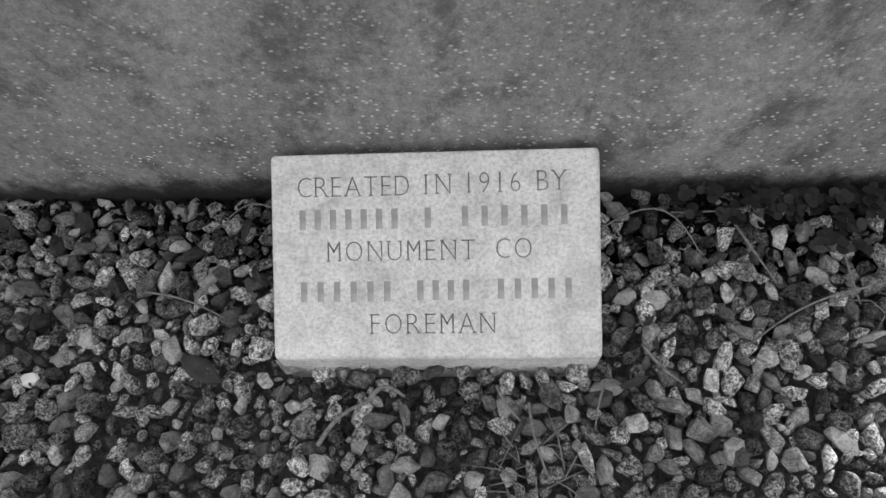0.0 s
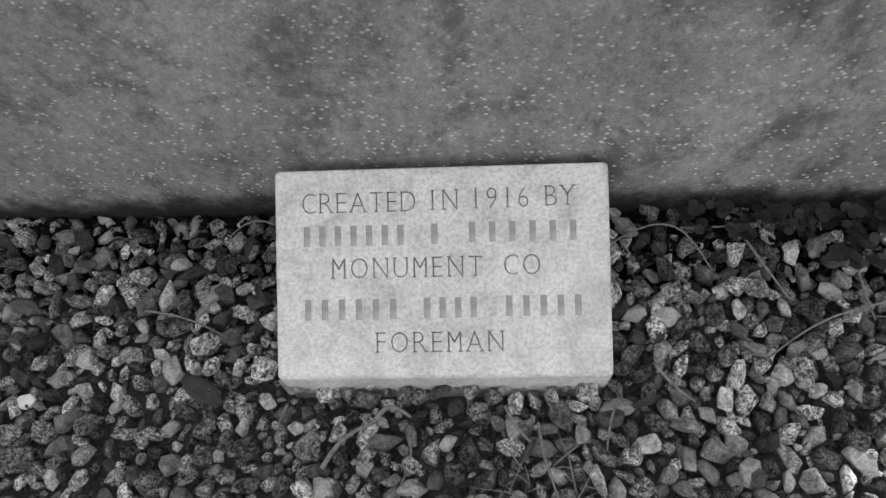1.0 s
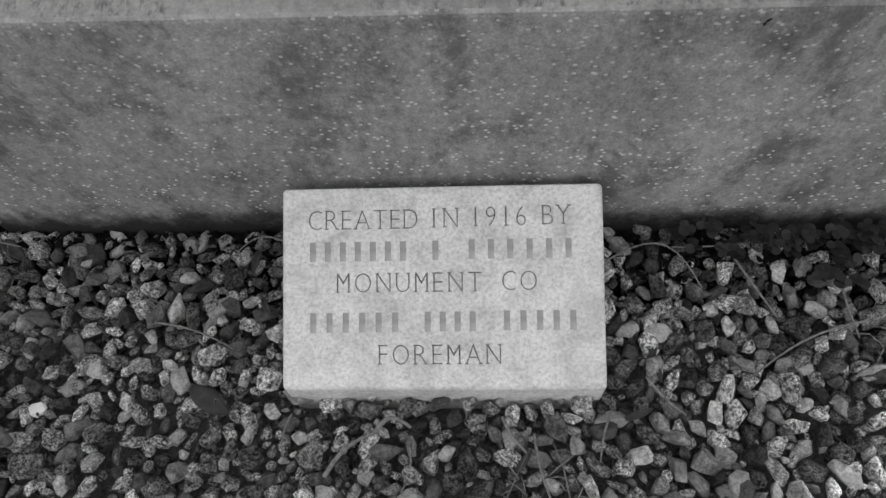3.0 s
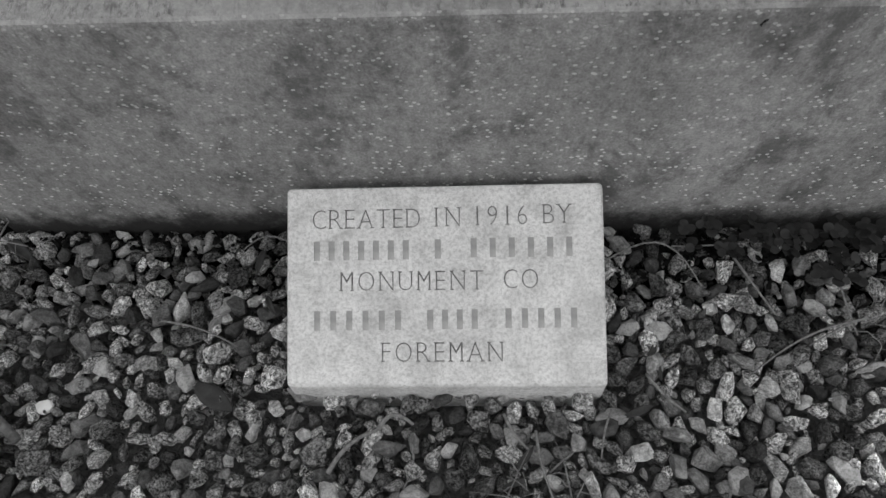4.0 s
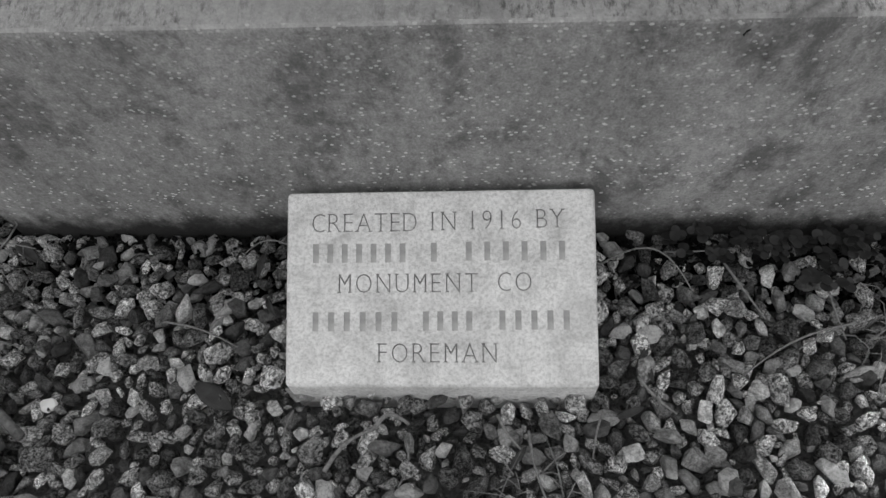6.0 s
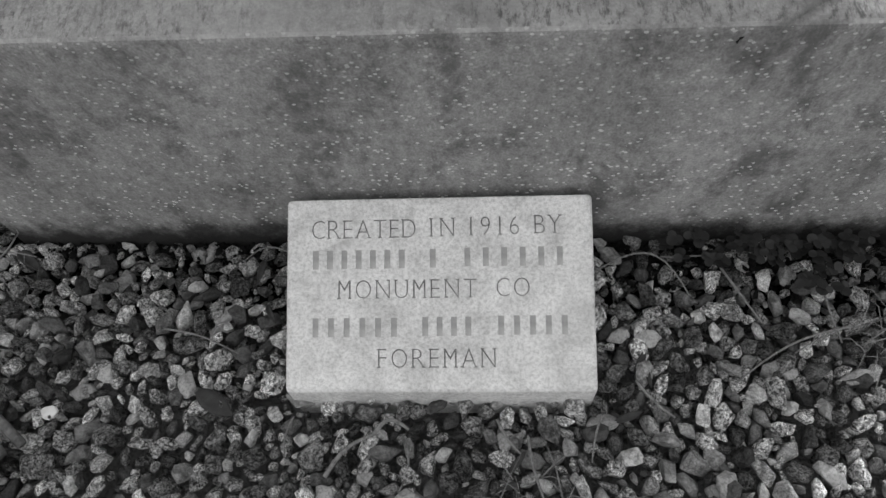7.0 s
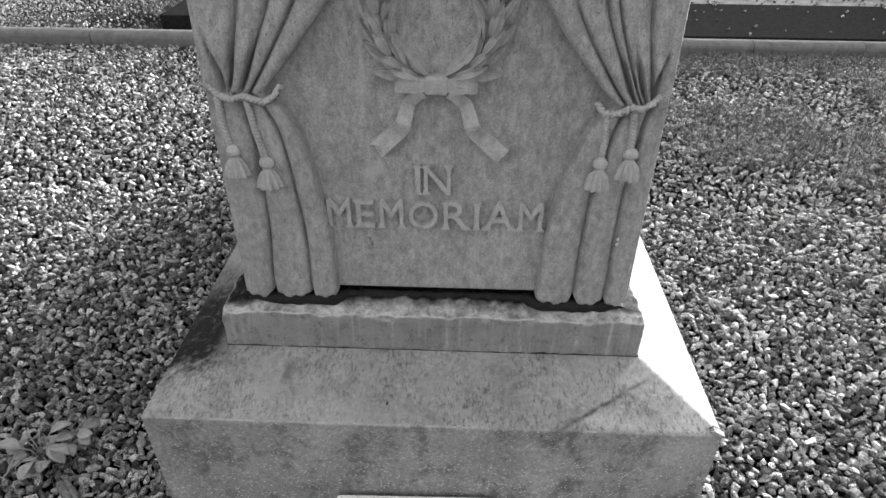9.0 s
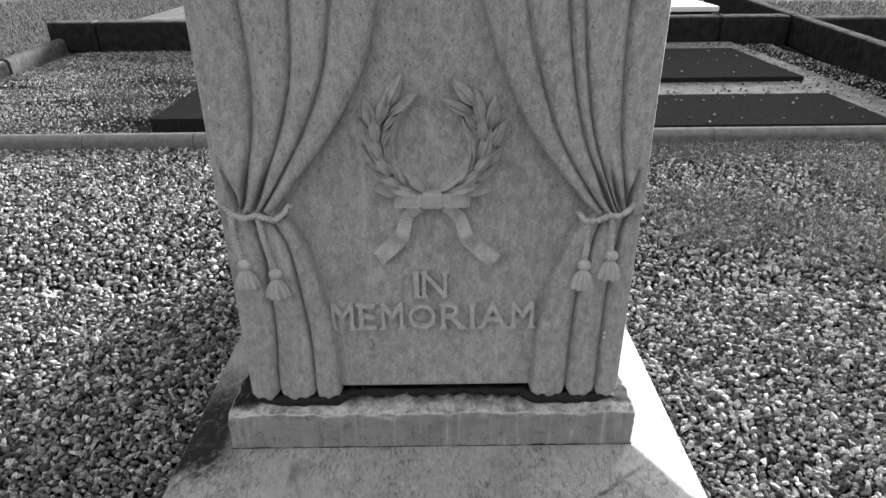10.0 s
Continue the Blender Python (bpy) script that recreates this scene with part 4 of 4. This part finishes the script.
def pebble(x, y, size, spin, material=None):
    z = float(lie(x, y)) - 0.001
    vs, fs = ROCKS[3][int(spin * 7) % 26]
    me = mesh_from("pebble", vs * 1.12 * size, fs, material or PEBBLE_M)
    ob = new("pebble", me)
    ob.matrix_basis = Matrix.Translation((x, y, z)) @ Matrix.Rotation(radians(spin), 4, "Z")
    return tagged(ob, "pale angular pebble lying on the darker gravel", "pebble", "pale pebbles")


for x, y, size, spin in ((-0.412, -0.199, 0.020, 10), (-0.273, -0.016, 0.027, 80), (0.355, -0.150, 0.024, 150), (-0.398, -0.044, 0.016, 40), (-0.277, -0.062, 0.026, 5),
                         (-0.237, -0.093, 0.025, 35), (-0.245, -0.114, 0.023, 60), (-0.267, -0.170, 0.030, 115), (-0.202, -0.167, 0.025, 75), (-0.381, -0.179, 0.027, 20),
                         (-0.071, -0.259, 0.023, 130), (-0.027, -0.278, 0.027, 15), (-0.107, -0.280, 0.026, 100), (0.006, -0.236, 0.024, 45), (0.371, -0.250, 0.029, 140),
                         (0.424, -0.155, 0.030, 25), (0.384, -0.186, 0.023, 95), (0.356, -0.021, 0.022, 50), (0.191, -0.115, 0.026, 12), (0.218, -0.118, 0.028, 165),
                         (0.165, -0.205, 0.036, 8), (0.070, -0.222, 0.022, 70), (0.277, -0.259, 0.027, 33), (-0.359, -0.159, 0.024, 122), (-0.435, -0.137, 0.026, 90)):
    pebble(x, y, size, spin, QUARTZ_M if spin == 10 else None)


# ---- graves behind ----
def kerb_piece(x0, x1, y, width, height, material, parent, along="x"):
    bm = bmesh.new()
    prof = [(-width / 2, -0.06), (-width / 2, height * 0.55)] + [(-width / 2 * math.cos(a), height * 0.55 + height * 0.45 * math.sin(a)) for a in [math.pi * i / 8 for i in range(1, 8)]] + [(width / 2, height * 0.55), (width / 2, -0.06)]
    ends = []
    for x in (x0, x1):
        ends.append([bm.verts.new((x, y + a, b) if along == "x" else (y + a, x, b)) for a, b in prof])
    for i in range(len(prof) - 1):
        bm.faces.new((ends[0][i], ends[0][i + 1], ends[1][i + 1], ends[1][i]))
    bm.faces.new(ends[0])
    bm.faces.new(ends[1][::-1])
    return part("kerb_segment", bm, material, parent, "")


kerb = new("grave_kerb")
tagged(kerb, "low rounded cement kerb edging the graves, in jointed lengths", "kerb", kind="structure")
for x0, x1 in ((-4.4, -3.78), (-3.775, -2.372), (-2.366, -1.62), (-1.615, 0.2), (0.205, 1.92), (1.925, 2.62), (2.625, 4.4), (4.405, 6.5)):
    kerb_piece(x0, x1, 3.39, 0.125, 0.082, KERB_M, kerb)
side_kerb = tagged(new("side_kerb"), "rounded cement side kerb of a grave plot", "kerb", kind="structure")
def askew(ob, x, y, lean):
    """Turn a thing built along y about a point of its own line."""
    ob.matrix_basis = Matrix.Translation((x, y, 0)) @ Matrix.Rotation(radians(lean), 4, "Z") @ Matrix.Translation((-x, -y, 0))


kerb_piece(3.7, 6.0, -4.55, 0.13, 0.13, DARKWALL_M, side_kerb, "y")
kerb_piece(6.06, 7.75, -4.55, 0.13, 0.14, MOSSY_M, side_kerb, "y")
askew(side_kerb, -4.55, 6.06, 6.5)

back_wall = tagged(new("plot_wall"), "low dark stone wall closing the grave plots", "wall", kind="structure")
for x0, x1 in ((-4.85, -4.25), (-4.245, 0.0), (0.005, 3.62), (3.625, 4.50)):
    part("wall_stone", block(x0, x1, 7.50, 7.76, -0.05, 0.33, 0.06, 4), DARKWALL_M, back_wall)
right_wall = tagged(new("plot_wall"), "low dark stone wall running back between plots", "wall", kind="structure")
for y0, y1 in ((3.52, 5.6), (5.605, 7.7), (7.705, 12.5)):
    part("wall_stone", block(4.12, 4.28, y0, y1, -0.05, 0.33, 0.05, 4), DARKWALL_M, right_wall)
askew(right_wall, 4.12, 4.95, -8.8)
far_wall = tagged(new("plot_wall"), "low dark stone wall of a farther plot", "wall", kind="structure")
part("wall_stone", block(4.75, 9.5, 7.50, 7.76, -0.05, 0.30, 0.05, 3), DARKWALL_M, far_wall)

apron = part("cement_apron", block(0.9, 3.75, 3.5, 7.45, -0.05, 0.03, 0.006), CONCRETE_M)
tagged(apron, "pale cement surround of a grave, strewn with grit", "cement slab", kind="structure")


def ledger(x0, x1, y0, y1, z0, z1, label):
    ob = part("grave_slab", block(x0, x1, y0, y1, z0, z1, 0.004, 2), BLACK_M)
    return tagged(ob, label, "grave slab", "black grave slabs")


ledger(-2.03, -0.9, 3.66, 4.95, -0.03, 0.11, "polished black granite grave slab lying in gravel")
ledger(1.0, 3.34, 3.56, 4.50, 0.028, 0.055, "flat dark granite grave slab set in cement")
ledger(1.0, 3.44, 5.08, 6.70, 0.028, 0.075, "flat dark granite grave slab with thick black edge")
far_base = part("tomb_base", block(2.65, 3.95, 8.65, 10.15, -0.06, 0.27, 0.01), DARKWALL_M)
tagged(far_base, "dark stone tomb base beyond the plot wall", "tomb base")
far_slab = part("marble_slab", block(2.55, 4.0, 8.55, 10.2, 0.27, 0.34, 0.012), WHITE_M)
tagged(far_slab, "white marble tomb slab beyond the dark wall", "tomb slab")
far_path = part("cement_tomb", block(-3.95, -1.8, 7.78, 11.5, -0.06, 0.30, 0.03), CEMENT_TOP_M)
tagged(far_path, "weathered grey cement tomb beyond the plot wall", "cement slab")


# ---- plants and litter ----
def blades(name, material, spots, length, width, lean, label):
    """Thin bent blades, all in one mesh."""
    r = random.Random(len(spots))
    verts, faces = [], []
    for x, y, z in spots:
        a, ln = r.uniform(0, 6.283), length * r.uniform(0.45, 1.3)
        d, s = Vector((math.cos(a), math.sin(a), 0)), Vector((-math.sin(a), math.cos(a), 0)) * width * r.uniform(0.6, 1.2)
        tip = lean * r.uniform(0.4, 1.3)
        p0, p1 = Vector((x, y, z)), Vector((x, y, z)) + d * ln * tip * 0.4 + Vector((0, 0, ln * 0.6))
        p2 = p1 + d * ln * tip * 0.6 + Vector((0, 0, ln * (0.35 - 0.35 * tip)))
        i = len(verts)
        verts += [p0 - s, p0 + s, p1 + s * 0.8, p1 - s * 0.8, p2]
        faces += [(i, i + 1, i + 2, i + 3), (i + 3, i + 2, i + 4)]
    return tagged(new(name, mesh_from(name, verts, faces, material)), label, "grass", kind="stuff")


g = random.Random(21)


def grassy(n, x0, x1, y0, y1, z, dense):
    out = []
    while len(out) < n:
        x, y = g.uniform(x0, x1), g.uniform(y0, y1)
        if noise.noise(Vector((x * 1.7, y * 1.7, 2))) + 0.35 * noise.noise(Vector((x * 7, y * 7, 5))) > dense:
            out.append((x, y, z))
    return out


blades("grass", GRASS_M, grassy(13000, 1.1, 3.6, 1.5, 3.3, -0.005, -0.10) + grassy(2500, 1.6, 3.8, 3.1, 3.38, 0.0, -0.9) + grassy(15000, -4.4, -0.9, 3.55, 7.4, -0.03, 0.02), 0.055, 0.0017, 1.0, "short sparse grass growing through the gravel")
blades("lawn", GRASS_M, grassy(16000, -9.5, -4.6, 5.0, 15, -0.05, -0.9) + grassy(9000, 4.5, 9, 7.8, 13, -0.05, -0.9) + grassy(3000, -4.7, 4, 7.8, 11, -0.05, -0.9), 0.07, 0.006, 0.9, "rough lawn beyond the grave plots")
blades("dry_grass", STRAW_M, grassy(400, 0.42, 0.80, -0.45, -0.02, 0.0, -0.5) + grassy(60, -0.75, -0.5, -0.3, 0.0, 0.0, -0.9) + grassy(300, 0.7, 1.6, 0.9, 2.2, 0.0, -0.2) + grassy(5000, 1.1, 3.6, 1.6, 3.3, 0.0, -0.15) + grassy(26, 0.06, 0.13, -0.30, -0.255, -0.025, -2) + grassy(420, -0.85, -0.46, -0.40, 0.0, -0.02, -2) + grassy(260, 0.50, 0.85, -0.36, -0.08, -0.02, -2), 0.035, 0.0007, 1.3, "dry straw-like blades among the gravel")


def twig(points, r0, r1, label, material=TWIG_M, name="twig"):
    n = len(points)
    points = [Vector(p) + Vector((0, 0, float(lie(p[0], p[1])) - 0.001)) for p in points]
    ob = part(name, tube(points, [r0 + (r1 - r0) * i / (n - 1) for i in range(n)], 6), material, None, label, True)
    return tagged(ob, "", name, "twigs and stalks")


def arc(p, q, lift, sway, n=9):
    p, q = Vector(p), Vector(q)
    side = (q - p).cross(Vector((0, 0, 1))).normalized()
    return [p.lerp(q, i / n) + Vector((0, 0, lift * math.sin(math.pi * i / n))) + side * sway * math.sin(math.pi * i / n) for i in range(n + 1)]


for p, q, r0, r1 in (((-0.775, 0.04, 0.016), (-0.437, -0.250, 0.018), 0.0100, 0.0070), ((-0.765, 0.045, 0.018), (-0.420, -0.238, 0.016), 0.0070, 0.0050), ((-0.71, -0.02, 0.012), (-0.45, -0.262, 0.012), 0.0045, 0.003),
                     ((-0.72, -0.03, 0.014), (-0.545, -0.31, 0.012), 0.0045, 0.003)):
    twig(arc(p, q, 0.004, 0.009), r0, r1, "thick grey dead plant stem lying on the gravel", BARK_M, "fallen_branch")
for p, q, lift, sway, r in (((0.43, -0.108, 0.014), (0.30, -0.165, 0.010), 0.004, 0.010, 0.0014), ((0.45, -0.10, 0.012), (0.36, -0.137, 0.014), 0.003, 0.004, 0.0011),
                            ((-0.108, -0.262, 0.008), (-0.062, -0.222, 0.016), 0.004, -0.006, 0.0026), ((-0.062, -0.222, 0.016), (-0.028, -0.216, 0.012), 0.006, -0.010, 0.0026),
                            ((0.17, -0.045, 0.008), (0.265, -0.075, 0.010), 0.012, -0.03, 0.0013), ((0.30, -0.04, 0.012), (0.335, -0.105, 0.010), 0.002, 0.002, 0.0016),
                            ((0.163, -0.20, 0.014), (0.150, -0.245, 0.012), 0.004, 0.002, 0.0012), ((0.06, -0.205, 0.012), (0.085, -0.24, 0.010), 0.003, 0.003, 0.0018),
                            ((-0.30, -0.115, 0.012), (-0.215, -0.14, 0.008), 0.004, -0.004, 0.0013), ((-0.03, -0.23, 0.012), (-0.035, -0.275, 0.008), 0.003, -0.006, 0.0013),
                            ((0.09, -0.22, 0.012), (0.105, -0.285, 0.010), 0.003, 0.003, 0.0016), ((-0.17, -0.025, 0.012), (-0.225, -0.035, 0.010), 0.005, 0.012, 0.0012),
                            ((-0.52, -0.04, 0.014), (-0.50, 0.005, 0.03), 0.003, 0.012, 0.0013), ((-0.56, -0.05, 0.016), (-0.47, -0.03, 0.014), 0.006, -0.012, 0.0015),
                            ((0.20, -0.165, 0.012), (0.235, -0.20, 0.009), 0.003, 0.004, 0.0018), ((0.24, -0.03, 0.012), (0.34, -0.02, 0.01), 0.006, 0.006, 0.0012),
                            ((-0.145, -0.205, 0.014), (-0.15, -0.245, 0.010), 0.002, 0.004, 0.0011), ((0.40, -0.06, 0.016), (0.41, -0.125, 0.010), 0.004, 0.004, 0.0014)):
    twig(arc(p, q, lift, sway), r, r * 0.6, "thin dry curved twig lying on the gravel")


def flat_leaf(length, width, curl, fold=0.25):
    bm = bmesh.new()
    rows = []
    for i in range(9):
        t = i / 8
        w = width / 2 * math.sin(math.pi * min(1, 0.05 + t * 0.95)) ** 0.8
        z = curl * math.sin(math.pi * t) * length
        rows.append([bm.verts.new((length * t, w * s, z + abs(s) * w * fold)) for s in (-1, -0.5, 0, 0.5, 1)])
    for a, b in zip(rows, rows[1:]):
        for j in range(4):
            bm.faces.new((a[j], a[j + 1], b[j + 1], b[j]))
    ret = bmesh.ops.extrude_face_region(bm, geom=bm.faces[:])
    for v in ret["geom"]:
        if isinstance(v, bmesh.types.BMVert):
            v.co.z -= 0.0006
    return bm


dead = part("dead_leaf", flat_leaf(0.050, 0.021, 0.06), DRYLEAF_M, None, "smooth dark dead leaf lying on the gravel", True)
dead.matrix_basis = pose(-0.252, -0.180, float(lie(0, -0.18)) + 0.010, 8, 4, -30)
tagged(dead, "", "leaf")
for x, y, rz, s in ((0.20, -0.155, 60, 0.7), (0.215, -0.17, 110, 0.6), (-0.205, -0.06, 80, 0.8), (0.175, -0.205, 20, 0.8), (0.07, -0.255, 50, 0.7), (0.06, -0.27, 15, 0.6), (-0.19, -0.085, -60, 0.7),
                    (-0.62, -0.13, 40, 1.1), (-0.66, -0.19, 150, 0.9), (-0.60, -0.24, -30, 1.0), (-0.69, -0.08, 95, 1.1), (-0.56, -0.20, 10, 0.8), (-0.64, -0.28, 70, 1.0), (0.47, -0.21, 35, 0.9), (0.53, -0.27, 120, 1.0), (0.44, -0.29, -20, 0.8)):
    lf = part("dead_leaf", flat_leaf(0.040 * s, 0.010 * s, 0.15, 0.6), DRYLEAF_M, None, "curled narrow dead leaf caught between stones", True)
    lf.matrix_basis = pose(x, y, float(lie(x, y)) + 0.006, 12, -6, rz)
    tagged(lf, "", "leaf", "curled dead leaves")


litter_rng = random.Random(12)
for _ in range(34):
    if litter_rng.random() < 0.7:
        x, y = litter_rng.uniform(-0.82, -0.48), litter_rng.uniform(-0.36, 0.0)
    else:
        x, y = litter_rng.uniform(0.50, 0.75), litter_rng.uniform(-0.34, -0.08)
    size = litter_rng.uniform(0.7, 1.3)
    lf = part("dead_leaf", flat_leaf(0.042 * size, 0.013 * size, 0.12, 0.5), DRYLEAF_M, None, "curled narrow dead leaf caught between stones", True)
    lf.matrix_basis = pose(x, y, float(lie(x, y)) + 0.002, litter_rng.uniform(-25, 25), litter_rng.uniform(-20, 20), litter_rng.uniform(0, 360))
    tagged(lf, "", "leaf", "curled dead leaves")


def clover(x, y, seed):
    """A small weed of round leaflets in threes on thin stalks."""
    r = random.Random(seed)
    weed = tagged(new("clover_weed"), "small dark clover-like weed at the foot of the base", "weed", "clover weeds")
    for _ in range(r.randint(4, 6)):
        a, reach, h = r.uniform(0, 6.283), r.uniform(0.008, 0.03), r.uniform(0.012, 0.034)
        tip = Vector((reach * math.cos(a), -abs(reach * math.sin(a)), h))
        part("stalk", tube([(0, 0, -0.008), tip * 0.6 + Vector((0, 0, 0.003)), tip], 0.0006, 5), LEAF_M, weed)
        for k in range(3):
            b = a + 2.094 * k
            bm = bmesh.new()
            bmesh.ops.create_circle(bm, cap_ends=True, segments=10, radius=0.0050 * r.uniform(0.8, 1.3))
            bmesh.ops.extrude_face_region(bm, geom=bm.faces[:])
            for i, v in enumerate(bm.verts):
                v.co.z += (0.0006 if i >= 10 else 0) + 0.12 * abs(v.co.y)
            lf = part("leaflet", bm, LEAF_M, weed)
            lf.matrix_basis = Matrix.Translation(tip + Vector((math.cos(b), math.sin(b), 0)) * 0.0048) @ Euler((r.uniform(-0.4, 0.4), r.uniform(-0.4, 0.4), b)).to_matrix().to_4x4()
    weed.location = (x, y, 0.004)


for i, (x, y) in enumerate(((0.285, -0.012), (0.305, -0.022), (0.325, -0.010), (0.35, -0.012), (0.375, -0.020), (0.40, -0.012), (0.415, -0.03), (0.435, -0.014), (0.455, -0.022), (0.475, -0.01), (0.395, -0.055), (0.26, -0.010), (0.50, -0.015), (0.345, -0.02), (0.425, -0.008))):
    clover(x, y, i + 3)


def broad_weed(x, y, seed, count, size):
    r = random.Random(seed)
    weed = tagged(new("leafy_weed"), "pale broad-leaved weed growing out of the gravel", "weed", "leafy weeds")
    for i in range(count):
        a = 2.4 * i + r.uniform(-0.3, 0.3)
        h = r.uniform(0.02, 0.07) * size
        tip = Vector((math.cos(a) * 0.05 * size, math.sin(a) * 0.05 * size, h))
        part("stalk", tube([(0, 0, -0.02), tip * 0.5 + Vector((0, 0, h * 0.3)), tip], 0.0014, 5), PALELEAF_M, weed)
        lf = part("leaf", flat_leaf(0.062 * size * r.uniform(0.8, 1.2), 0.045 * size, 0.10, 0.3), PALELEAF_M, weed, "", True)
        lf.matrix_basis = Matrix.Translation(tip) @ Euler((r.uniform(-0.8, 0.8), r.uniform(-0.6, 0.7), a + r.uniform(-0.6, 0.6))).to_matrix().to_4x4()
    weed.location = (x, y, 0.0)


broad_weed(-0.865, 0.12, 1, 14, 0.75)
broad_weed(-0.82, 0.17, 3, 9, 0.6)
broad_weed(-0.90, 0.06, 5, 7, 0.55)
